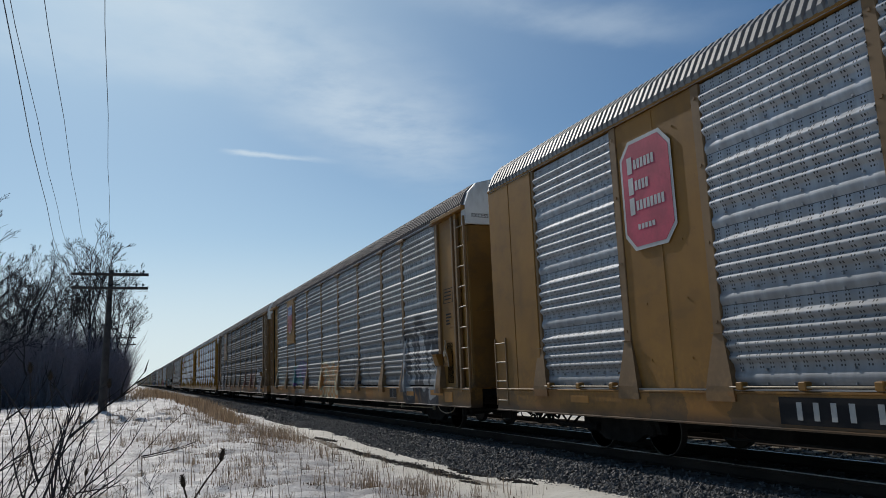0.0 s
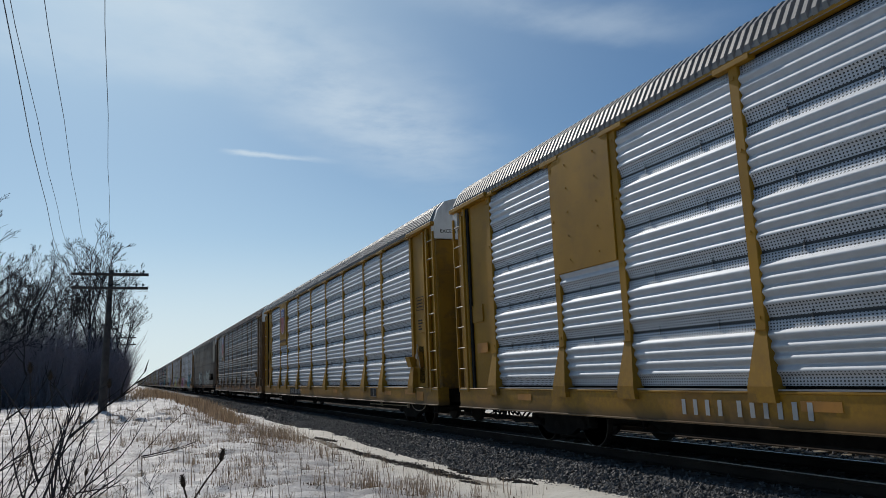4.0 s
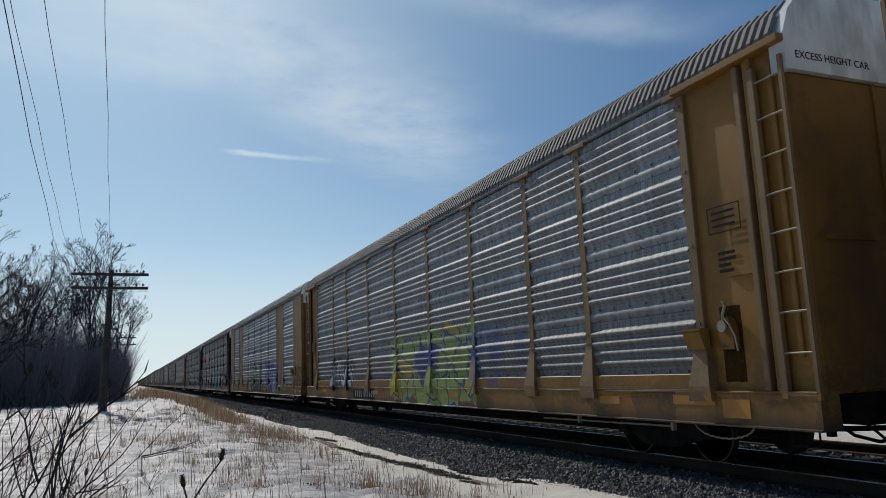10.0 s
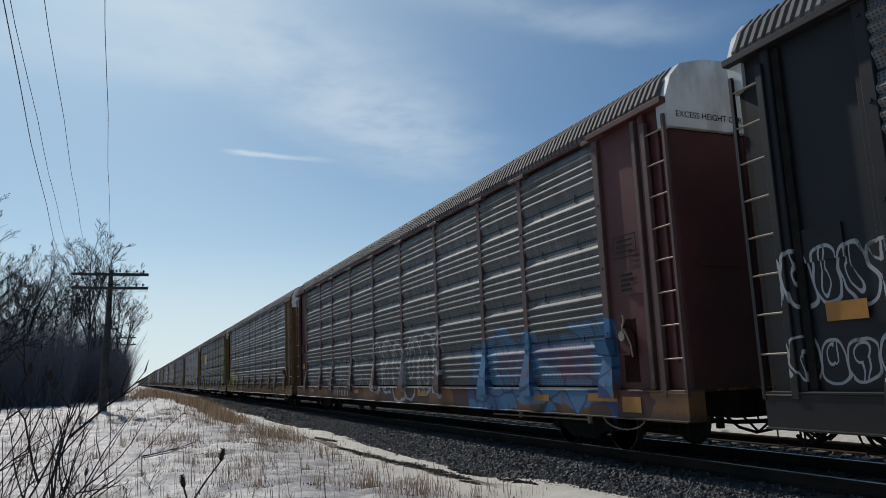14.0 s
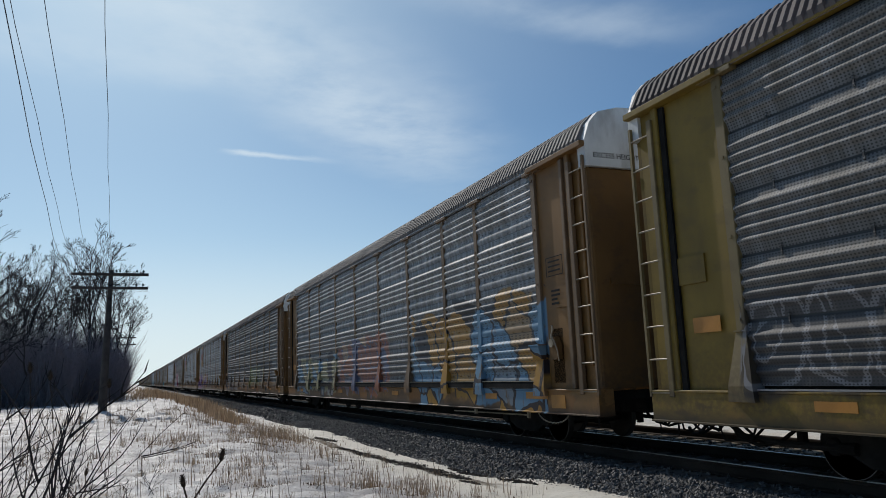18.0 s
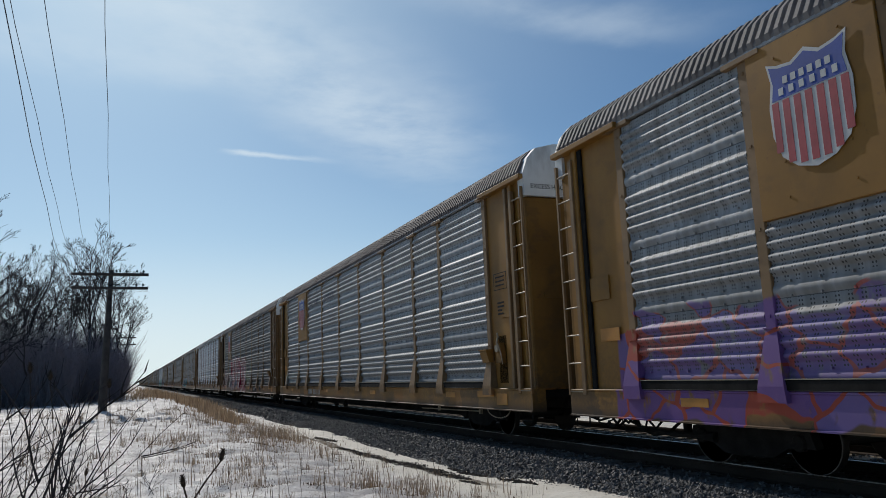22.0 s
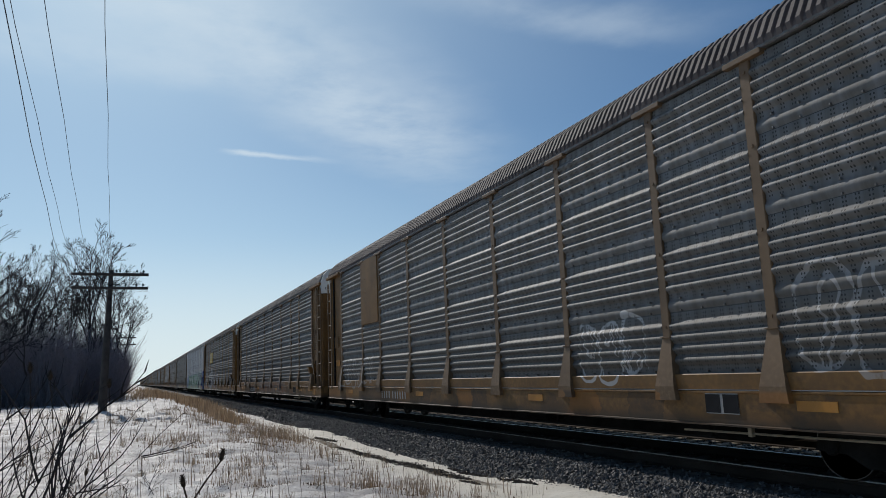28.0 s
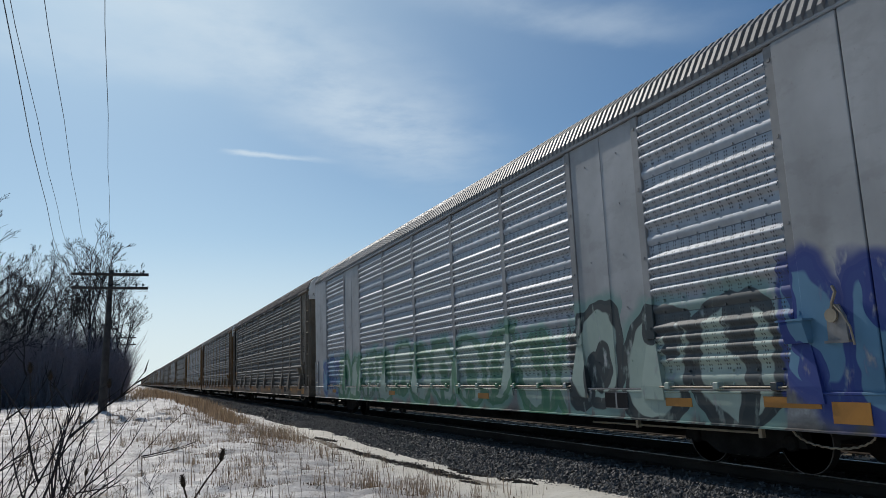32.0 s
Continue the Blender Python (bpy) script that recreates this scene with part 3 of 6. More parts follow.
        metal = n.math("MULTIPLY", metal, n.math("SUBTRACT", 1.0, slot))
    m = n.math("MULTIPLY", metal, max(0.1, 1.0 - 1.5 * dirt))
    if cover:
        m = n.math("MULTIPLY", m, n.math("SUBTRACT", 1.0, cover))
    fine, _ = n.noise(v, 9.0, 3.0)
    n.bump(fine, 0.05, 0.01)
    return n.done(c, n.math("ADD", 0.59 + 0.10 * dirt, n.math("MULTIPLY", spangle, 0.10)), m, 0.6 if holes == "bands" else 0.9)


def paint_material(name, color, dirt, tags, car, rough=0.55):
    """Weathered car paint: fading, grime from below, rust streaks, sprayed paint."""
    n = Nodes(name)
    cv = n.coords(car)
    _, cy, cz = n.split(cv)
    a, _ = n.noise(cv, 0.8, 5.0)
    b, _ = n.noise(cv, 14.0, 4.0)
    c = n.mix(n.ramp(a, 0.3, 0.7), shade(color, 0.82), shade(color, 1.12))
    streak, _ = n.noise(n.scaled(cv, (1.0, 1.3, 0.35)), 1.6, 6.0)
    c = n.mix(n.math("MULTIPLY", n.ramp(streak, 0.45, 0.80), 0.6 * dirt), c, n.mix(0.6, (0.085, 0.055, 0.032), shade(color, 0.4)))
    low = n.math("SUBTRACT", 1.0, n.ramp(cz, 0.6, 2.2))
    c = n.mix(n.math("MULTIPLY", low, n.math("MULTIPLY", dirt, n.ramp(b, 0.3, 0.6))), c, n.mix(0.5, (0.10, 0.062, 0.035), shade(color, 0.45)))
    c = n.mix(n.math("MULTIPLY", n.ramp(b, 0.66, 0.74), 0.5 * dirt), c, (0.12, 0.045, 0.02))
    # blotches of brake dust and touched-up paint, and soot along the sill
    blot, _ = n.noise(n.scaled(cv, (1, 0.8, 1.6)), 1.9, 4.0, 0.6)
    sill = n.math("SUBTRACT", 1.0, n.ramp(cz, 1.0, 1.3))
    c = n.mix(n.math("MULTIPLY", n.ramp(blot, 0.52, 0.64), n.math("MULTIPLY", dirt, n.math("ADD", 0.25, n.math("MULTIPLY", sill, 0.45)))), c, (0.05, 0.035, 0.026))
    c = n.mix(n.math("MULTIPLY", n.math("MULTIPLY", sill, n.ramp(blot, 0.48, 0.34)), 0.5 * dirt), c, n.mix(0.5, shade(color, 1.5), (0.30, 0.13, 0.03)))
    # repaired stretches of the sill: fresh orange, faded and black patches with ragged ends
    run = n.math("ADD", n.math("DIVIDE", cy, 0.85), n.math("MULTIPLY", n.math("SUBTRACT", blot, 0.5), 0.9))
    wn = n.nt.nodes.new("ShaderNodeTexWhiteNoise")
    wn.noise_dimensions = "1D"
    n.put(wn.inputs["W"], n.math("ADD", n.math("FLOOR", run), 31.0 * sum(color)))
    p1, p2, _ = n.split(wn.outputs["Color"])
    low_sill = n.math("MULTIPLY", n.math("SUBTRACT", 1.0, n.ramp(cz, 1.06, 1.12)), dirt)
    c = n.mix(n.math("MULTIPLY", low_sill, n.math("MULTIPLY", n.ramp(p1, 0.70, 0.72), 0.75)), c, n.mix(p2, (0.34, 0.13, 0.02), (0.28, 0.16, 0.06)))
    c = n.mix(n.math("MULTIPLY", low_sill, n.math("MULTIPLY", n.math("SUBTRACT", 1.0, n.ramp(p1, 0.17, 0.19)), 0.7)), c, (0.028, 0.024, 0.022))
    soot = n.math("SUBTRACT", 1.0, n.ramp(n.math("ADD", cz, n.math("MULTIPLY", b, 0.16)), 0.72, 0.94))
    c = n.mix(n.math("MULTIPLY", soot, 0.75), c, (0.03, 0.026, 0.023))
    c, _ = spray(n, c, tags, car)
    n.bump(b, 0.08, 0.01)
    return n.done(c, rough, 0.0, 0.28)


# profiles of the side sheets: (outward offset, height above the sheet's foot)
def ribbed_profile(height, bands, ribs, flat, pitch, depth, gap=0.0):
    pts = []
    step = height / bands
    for k in range(bands):
        top = height - k * step
        z = top - gap
        if gap:
            pts += [(-0.03, top), (-0.03, z)]
        pts += [(0.0, z), (0.0, top - gap - flat + 0.005)]
        for r in range(ribs):
            zc = top - gap - flat - r * pitch
            for t in (0.02, 0.12, 0.22, 0.33, 0.42, 0.5, 0.58, 0.67, 0.78, 0.88, 0.98):
                pts.append((depth * math.sin(math.pi * t) ** 1.5, zc - t * pitch))
        end = top - gap - flat - ribs * pitch
        if not gap:
            low = top - step
            pts += [(0.0, end - 0.004), (0.006, end - 0.06), (0.012, (end + low) / 2), (0.006, low + 0.05), (0.0, low + 0.004)]
        else:
            pts += [(0.0, end - 0.01)]
    pts.append((0.0, 0.0))
    return pts


def bulged_profile(height, bands=4, pitch=0.165, depth=0.056):
    """Each band, from its top: a flat strip, four round ribs, a flat strip, one broad smooth bulge and the lap."""
    pts = []
    step = height / bands
    for k in range(bands):
        top = height - k * step
        pts += [(0.004, top), (0.004, top - 0.115)]
        for r in range(4):
            z = top - 0.12 - r * pitch
            for t in (0.04, 0.13, 0.22, 0.31, 0.40, 0.49, 0.58, 0.67, 0.76, 0.85, 0.94):
                pts.append((depth * math.sin(math.pi * t) ** 1.45, z - t * pitch))
        pts += [(0.0, top - 0.785), (0.0, top - 0.868)]
        for t in (0.1, 0.25, 0.4, 0.5, 0.6, 0.75, 0.9):
            pts.append((0.036 * math.sin(math.pi * t) ** 0.8, top - 0.872 - t * 0.178))
        pts += [(0.0, top - step + 0.006)]
    pts.append((0.0, 0.0))
    return pts


def sheet_mesh(name, width, profile, bolts=(), tall=1.0):
    """A ribbed sheet that faces -x, with closed scalloped ends."""
    n = len(profile)
    verts = [(-o, y, z) for y in (-width / 2, width / 2) for o, z in profile]
    faces = [(i + 1, i, n + i, n + i + 1) for i in range(n - 1)]
    o = len(verts)
    verts += [(0.035, y, z) for y in (-width / 2, width / 2) for _, z in profile]
    k = len(verts)
    verts += verts[:2 * n]  # the ends have corners of their own, so that the ribs stay straight in the light
    faces += [(o + i, k + i, k + i + 1, o + i + 1) for i in range(n - 1)] + [(o + n + i + 1, k + n + i + 1, k + n + i, o + n + i) for i in range(n - 1)]
    b = Build()
    for z, size, count in bolts:
        for k in range(count):
            y = ((k + 0.5) / count - 0.5) * (width - 0.1)
            b.box(-0.025 - size if tall == 1.0 else -0.016, 0, y - size * 0.7, y + size * 0.7, z - size * tall, z + size * tall)
    o = len(verts)
    verts += b.v
    faces += [tuple(o + i for i in f) for f in b.f]
    me = mesh_of(name, verts, faces, [GALV_DARK])
    me.polygons.foreach_set("use_smooth", [i < n - 1 for i in range(len(me.polygons))])
    return me


HEIGHT = PANEL1 - PANEL0
WIDTHS = {0: 2.77 - 0.17, 1: 2.0 - 0.17, 2: 2.75 - 0.17, 3: 2.8 - 0.17}
PROF_A = bulged_profile(HEIGHT)
PROF_B = ribbed_profile(HEIGHT, 5, 4, 0.10, 0.15, 0.044, 0.042)
BAYS = [((a + b) / 2, b - a - 0.17) for a, b in zip(POSTS, POSTS[1:])]
SHEETS = {}
for kind, prof in (("A", PROF_A), ("B", PROF_B)):
    for _, w in BAYS:
        key = (kind, round(w, 2))
        if key not in SHEETS:
            step = HEIGHT / (4 if kind == "A" else 5)
            if kind == "A":
                bolts = [(i * step + d, 0.014, round(w / 0.42)) for i in range(4) for d in (0.025, 0.205)]
            else:
                bolts = [(i * step - 0.02, 0.017, 2 if w > 2.2 else 1) for i in range(1, 5)]
            SHEETS[key] = sheet_mesh("ribbed_panel", w, prof, bolts, 1.0 if kind == "A" else 4.0)


def flat_sheet(width, z0, z1, out=0.02, seam=True):
    b = Build().box(-out, 0.03, -width / 2, width / 2, z0, z1, 0.008)
    if seam:
        b.box(-out - 0.008, -out, -0.02, 0.02, z0 + 0.02, z1 - 0.02)
    for i in range(5):
        for s in (-1, 1):
            z = z0 + (i + 0.5) * (z1 - z0) / 5
            b.box(-out - 0.012, -out, s * width * 0.25 - 0.012, s * width * 0.25 + 0.012, z - 0.012, z + 0.012)
    return b.mesh("flat_panel", GALV_DARK)


def post_mesh(wide=0.17, cap=True, flare=0.12, out=0.12):
    """Side post: a narrow upright whose foot splays outwards over the sill."""
    w = wide / 2
    b = Build()
    b.box(-SIDE, -SIDE + 0.10, -w, w, 1.85, PANEL1 + 0.02, 0.01)
    o = len(b.v)
    for z, x, y in ((1.86, -SIDE - 0.004, w + 0.004), (SILL1 + 0.06, -SIDE - out, w + flare), (SILL1 - 0.14, -SIDE - out, w + flare + 0.02)):
        b.v += [(x, -y, z), (x, y, z), (-SIDE + 0.09, y, z), (-SIDE + 0.09, -y, z)]
    for k in (0, 4):
        b.f += [tuple(o + k + i for i in q) for q in ((0, 4, 5, 1), (1, 5, 6, 2), (3, 7, 4, 0))]
    b.f += [(o, o + 1, o + 2, o + 3), (o + 8, o + 11, o + 10, o + 9)]
    b.box(-SIDE - 0.03, -SIDE + 0.02, -w - 0.02, w + 0.02, 1.862, 1.88)
    if cap:
        b.box(-SIDE - 0.045, -SIDE + 0.10, -0.33, 0.33, PANEL1 - 0.03, PANEL1 + 0.045, 0.008)
    for z in (2.0, 3.1, 4.2, 5.2):
        b.box(-SIDE - 0.012, -SIDE, -0.02, 0.02, z, z + 0.04)
    return b.mesh("side_post", GALV_DARK)


POST_T, POST_PLAIN = post_mesh(), post_mesh(cap=False, flare=0.16, out=0.07)
POST_THIN = Build().box(-SIDE, -SIDE + 0.1, -0.045, 0.045, 1.25, PANEL1 + 0.04, 0.008).prism([(-0.045, 1.25), (0.045, 1.25), (0.10, 1.16), (0.10, 0.80), (-0.10, 0.80), (-0.10, 1.16)], 0, -SIDE - 0.03, -SIDE + 0.06).mesh("side_post", GALV_DARK)
FLAT_BAY = flat_sheet(1.83, 1.12, PANEL1 + 0.02)
FLAT_SMOOTH = flat_sheet(1.06, 1.21, PANEL1 + 0.02, 0.02, False)
PLATE_TALL = flat_sheet(1.83, 3.2, PANEL1 + 0.02, 0.055, False)
PLATE_LOW = flat_sheet(1.83, 2.9, 3.85, 0.055, False)
PLATE_WIDE = flat_sheet(2.63, 3.3, 4.3, 0.055, False)


def foot_meshes(width):
    """What runs along the foot of one bay: a painted kick plate, a shelf with a lighter strip along its edge, or a rail
    on brackets.
    """
    w = width / 2 - 0.03
    kick = Build().box(-0.055, 0.0, -w, w, 1.11, 1.33, 0.012).mesh("kick_plate", GALV_DARK)
    shelf = Build().prism([(0.0, 1.24), (-0.075, 1.235), (-0.085, 1.22), (-0.085, 1.11), (0.0, 1.11)], 1, -w, w).mesh("foot_shelf", BLACK_IRON)
    bright_strip = Build().box(-0.092, -0.06, -w + 0.05, w - 0.05, 1.237, 1.25).mesh("worn_edge", RUNG_STEEL)
    rail = Build().tube((-0.09, -w + 0.1, 1.15), (-0.09, w - 0.1, 1.15), 0.014).mesh("foot_rail", RUNG_STEEL)
    block = Build().box(-0.12, 0.0, -0.055, 0.055, 1.11, 1.215, 0.012).mesh("bracket", GALV_DARK)
    return kick, shelf, bright_strip, rail, block


FEET = {round(w, 2): foot_meshes(w) for _, w in BAYS}
FOOT_OF = {0: "rail", 7: "rail", 9: "rail", 19: "rail", 24: "rail", 8: "kick", 15: "kick", 21: "kick", 22: "kick", 18: "", 23: "", 1: ""}


def sill_mesh():
    x = -SIDE - 0.04
    prof = [(x, SILL1), (x - 0.015, SILL1 - 0.01), (x - 0.015, SILL1 - 0.03), (x, SILL1 - 0.04), (x, SILL0 + 0.03), (x - 0.04, SILL0 + 0.02), (x - 0.04, SILL0), (-1.3, SILL0), (-1.3, SILL1)]
    return Build().prism(prof[::-1], 1, -HALF + 0.05, HALF - 0.05).mesh("side_sill", GALV_DARK)


def roof_mesh():
    prof = [(-SIDE - 0.02, 5.42), (-SIDE - 0.02, 5.52), (-1.44, 5.82), (-1.24, 6.02), (-0.8, 6.13), (0, 6.18), (0.8, 6.13), (1.24, 6.02), (1.44, 5.82), (SIDE + 0.02, 5.52), (SIDE + 0.02, 5.42)]
    pitch, out = 0.148, 0.042
    n = len(prof)
    rows = []
    y = -HALF + 0.1
    while y < HALF - 0.15:
        rows += [(y, 0.0), (y + 0.05, 0.0), (y + 0.066, 1.0), (y + 0.132, 1.0)]
        y += pitch
    rows.append((HALF - 0.1, 0.0))
    verts, faces = [], []
    for y, up in rows:
        for i, (x, z) in enumerate(prof):
            k = up * out * (0 if i in (0, n - 1) else 1)
            verts.append((x * (1 + k * 0.45), y, z + k * 0.8))
    for j in range(len(rows) - 1):
        for i in range(n - 1):
            faces.append((j * n + i, (j + 1) * n + i, (j + 1) * n + i + 1, j * n + i + 1))
    return mesh_of("roof", verts, faces, [GALV_DARK])


END_PROF = [(-SIDE, 5.02), (-SIDE, 5.50), (-1.44, 5.83), (-1.24, 6.05), (-0.8, 6.17), (0, 6.22), (0.8, 6.17), (1.24, 6.05), (1.44, 5.83), (SIDE, 5.50), (SIDE, 5.02)]
SILL, ROOF = sill_mesh(), roof_mesh()
END_CAP = Build().prism(END_PROF, 1, -0.12, 0.12).mesh("end_cap", WHITE_PAINT)
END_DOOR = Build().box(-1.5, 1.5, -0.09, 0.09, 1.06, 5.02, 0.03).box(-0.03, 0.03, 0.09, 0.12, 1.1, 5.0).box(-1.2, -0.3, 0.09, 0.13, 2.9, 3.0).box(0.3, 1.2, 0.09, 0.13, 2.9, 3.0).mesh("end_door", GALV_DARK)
# solid black filler closes the body and stands in for its unlit inside
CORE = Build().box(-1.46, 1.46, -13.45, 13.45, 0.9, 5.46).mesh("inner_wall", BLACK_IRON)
RAIL_TOP = Build().box(-SIDE - 0.03, -SIDE + 0.12, -HALF, HALF, PANEL1 + 0.03, EAVE + 0.03, 0.01).mesh("top_rail", GALV_DARK)
FASCIA = Build().box(-SIDE - 0.11, -SIDE + 0.1, -1.0, 1.0, PANEL1 - 0.02, EAVE + 0.03, 0.01).mesh("corner_fascia", GALV_DARK)
LEDGE = Build().box(-SIDE - 0.05, -1.48, -11.7, 11.7, SILL1 + 0.004, SILL1 + 0.022).mesh("door_track", GALV_DARK)
LEVER = Build().sweep([(-1.45, 0.1, 0.78), (-1.40, 0.12, 0.62), (-1.1, 0.14, 0.60), (-0.6, 0.2, 0.66), (-0.3, 0.3, 0.72), (0, 0.35, 0.7)], 0.016, 6).sweep([(-1.1, 0.05, 0.7), (-1.0, 0.12, 0.48), (-0.8, 0.2, 0.42), (-0.62, 0.22, 0.5), (-0.55, 0.2, 0.66)], 0.014, 6).mesh("uncoupling_lever", BLACK_IRON)
HOSE = Build().sweep([(-0.4, -0.1, 0.72), (-0.42, 0.1, 0.5), (-0.4, 0.3, 0.36), (-0.36, 0.5, 0.33), (-0.3, 0.66, 0.42)], 0.028, 8).mesh("brake_hose", BLACK_IRON)
CHAIN = Build().sweep([(-0.02, 0.55 * math.cos(a), 0.66 - 0.2 * math.sin(a) + 0.012 * (k % 2)) for k, a in enumerate(np.linspace(0, math.pi, 30))], 0.013, 5).mesh("brake_chain", RUNG_STEEL)
# pale steel on this pipe puts the sun's highlight into its colour
PIPE = Build().tube((0, -1.9, 0.56), (0, 1.9, 0.53), 0.017, sides=6).box(-0.03, 0.03, -1.93, -1.87, 0.5, 0.68).box(-0.03, 0.03, 0.6, 0.66, 0.5, 0.68).mesh("train_pipe", RUNG_STEEL)
RIGGING = Build().sweep([(-1.1, -1.9, 0.42), (-1.1, -1.0, 0.40), (-1.05, -0.2, 0.46), (-0.9, 0.2, 0.6)], 0.04, 6).tube((-1.1, -2.0, 0.41), (-1.1, -1.75, 0.41), 0.075, 0.06, 8).sweep([(-0.7, -0.9, 0.62), (-0.72, -0.5, 0.36), (-0.7, -0.1, 0.30), (-0.66, 0.3, 0.38), (-0.6, 0.5, 0.6)], 0.026, 6).sweep([(-1.2, -0.6, 0.62), (-1.2, -0.5, 0.42), (-1.2, 0.0, 0.40), (-1.2, 0.1, 0.62)], 0.018, 5).sweep([(-0.3, 0.0, 0.62), (-0.34, 0.3, 0.36), (-0.3, 0.55, 0.5)], 0.022, 6).box(-0.5, -0.4, -0.7, -0.6, 0.35, 0.7).mesh("brake_rigging", BLACK_IRON)
DATA_PLATE = Build().box(-0.006, 0, -0.30, 0.30, -0.135, 0.135).mesh("data_plate", GALV_DARK)
PLATE_FIELD = Build().box(-0.010, -0.006, -0.137, 0.137, -0.122, 0.122).mesh("stencil_field", LETTER_DARK)
STEP = Build().sweep([(0, -0.2, 0.72), (0, -0.2, 0.46), (0, 0.2, 0.46), (0, 0.2, 0.72)], 0.015, 6).mesh("sill_step", BLACK_IRON)
# thin pale ring colours in the light along the wheel's rim edge
RIM = Build().wheel((0, 0, 0), [(0, 0.404), (-0.005, 0.407), (-0.005, 0.417), (0, 0.420)], 36).mesh("wheel_rim", RIM_GLINT)
CORNER = Build().box(-0.02, 0.10, -0.07, 0.07, 1.06, PANEL1, 0.015).mesh("corner_post", GALV_DARK)
CHANNEL = Build().box(-0.05, 0.08, -0.05, 0.05, 1.1, PANEL1 - 0.05, 0.012).mesh("door_channel", GALV_DARK)
# black strip in place of an open gap; its shade is in the colour
GAP_SHADE = Build().box(0.012, 0.05, -0.055, 0.055, 1.1, PANEL1 - 0.05).mesh("door_gap", BLACK_IRON)
DOOR_SKIN = Build().box(0.06, 0.12, -0.88, 0.88, 1.06, PANEL1).box(0.02, 0.06, -0.80, -0.72, 1.5, 5.2, 0.01).box(0.03, 0.07, -0.3, 0.3, 2.6, 3.0).mesh("corner_panel", GALV_DARK)
BOX_FLAT = Build().box(-0.02, 0.10, -0.5, 0.44, 1.06, PANEL1 + 0.02, 0.01).mesh("corner_panel", GALV_DARK)
STILE_WIDE = Build().box(-0.03, 0.05, -0.055, 0.055, 1.0, 5.22, 0.01).mesh("stile", GALV_DARK)
STILE = Build().box(-0.025, 0.025, -0.025, 0.025, 1.0, 5.22).mesh("stile", GALV_DARK)
STILE_LOW = Build().box(-0.02, 0.02, -0.02, 0.02, 0.75, 2.15).mesh("stile", GALV_DARK)
RUNG = Build().tube((0, -0.22, 0), (0, 0.22, 0), 0.014, sides=6).mesh("rung", RUNG_STEEL)
# flat black plate painted in for the dark of a recess
BRAKE_BACK = Build().box(0.0, 0.05, -0.2, 0.2, -0.75, 0.28, 0.01).mesh("brake_recess", BLACK_IRON)
BRAKE = Build().prism([(-0.13, -0.28), (0.13, -0.28), (0.12, -0.02), (0.05, 0.12), (-0.05, 0.12), (-0.12, -0.02)], 0, -0.11, 0.0).box(-0.14, -0.02, -0.16, 0.16, -0.31, -0.28).mesh("hand_brake", RUNG_STEEL)
BRAKE_LEVER = Build().sweep([(-0.12, 0.02, 0.0), (-0.14, 0.0, 0.14), (-0.13, -0.05, 0.26), (-0.13, -0.02, 0.33)], 0.02, 6).sweep([(-0.14, -0.02, 0.12), (-0.16, -0.12, 0.02), (-0.15, -0.2, -0.14), (-0.14, -0.22, -0.34)], 0.013, 6).wheel((-0.15, 0.03, 0.0), [(0, 0.03), (0, 0.08), (0.03, 0.08), (0.03, 0.03)], 14).mesh("brake_lever", RUNG_STEEL)
BRAKE_STEP = Build().prism([(-0.16, 0.1), (-0.17, 0.07), (-0.10, -0.16), (0, -0.16), (0, 0.1)], 1, -0.17, 0.17).box(-0.19, 0.0, -0.2, 0.2, 0.10, 0.125).mesh("brake_step", GALV_DARK)
BOLSTER = Build().box(-0.06, 0.06, -0.17, 0.17, 1.0, 1.75, 0.02).box(-0.09, 0.04, -0.22, 0.22, 0.95, 1.15, 0.02).mesh("jacking_pad", GALV_DARK)


def truck_frame():
    b = Build()
    for s in (-1, 1):
        b.prism([(-1.12, 0.36), (-1.05, 0.56), (-0.55, 0.62), (-0.3, 0.72), (0.3, 0.72), (0.55, 0.62), (1.05, 0.56), (1.12, 0.36), (0.68, 0.34), (0.42, 0.2), (-0.42, 0.2), (-0.68, 0.34)][::-1], 0, s * 1.0 - 0.07, s * 1.0 + 0.07)
        for y in (-0.88, 0.88):
            b.wheel((s * 1.0 - 0.11 if s < 0 else s * 1.0 + 0.02, y, 0.42), [(0, 0.09), (0.02, 0.11), (0.09, 0.11)], 12)
    b.box(-0.95, 0.95, -0.2, 0.2, 0.34, 0.62, 0.03)
    return b.mesh("truck_frame", BLACK_IRON)


TRUCK = truck_frame()
SPRING = Build()
for _i in range(4):
    for _k in range(5):
        SPRING.wheel((-0.05 + 0.02, -0.24 + 0.16 * _i, 0.24 + 0.05 * _k), [(0, 0.05), (0.06, 0.05)], 8)
SPRING = SPRING.mesh("spring_group", WHEEL_STEEL)
WHEELSET = Build()
for _s in (-1, 1):
    WHEELSET.wheel((_s * 0.755, 0, 0.42), [(-0.065, 0.30), (-0.065, 0.40), (-0.05, 0.42), (0.05, 0.42), (0.065, 0.40), (0.065, 0.30), (0.03, 0.26), (0.03, 0.12), (0.08, 0.10)] if _s > 0 else [(-0.08, 0.10), (-0.03, 0.12), (-0.03, 0.26), (-0.065, 0.30), (-0.065, 0.40), (-0.05, 0.42), (0.05, 0.42), (0.065, 0.40), (0.065, 0.30)], 32)
WHEELSET.tube((-0.75, 0, 0.42), (0.75, 0, 0.42), 0.085, sides=10)
WHEELSET = WHEELSET.mesh("wheelset", WHEEL_STEEL)
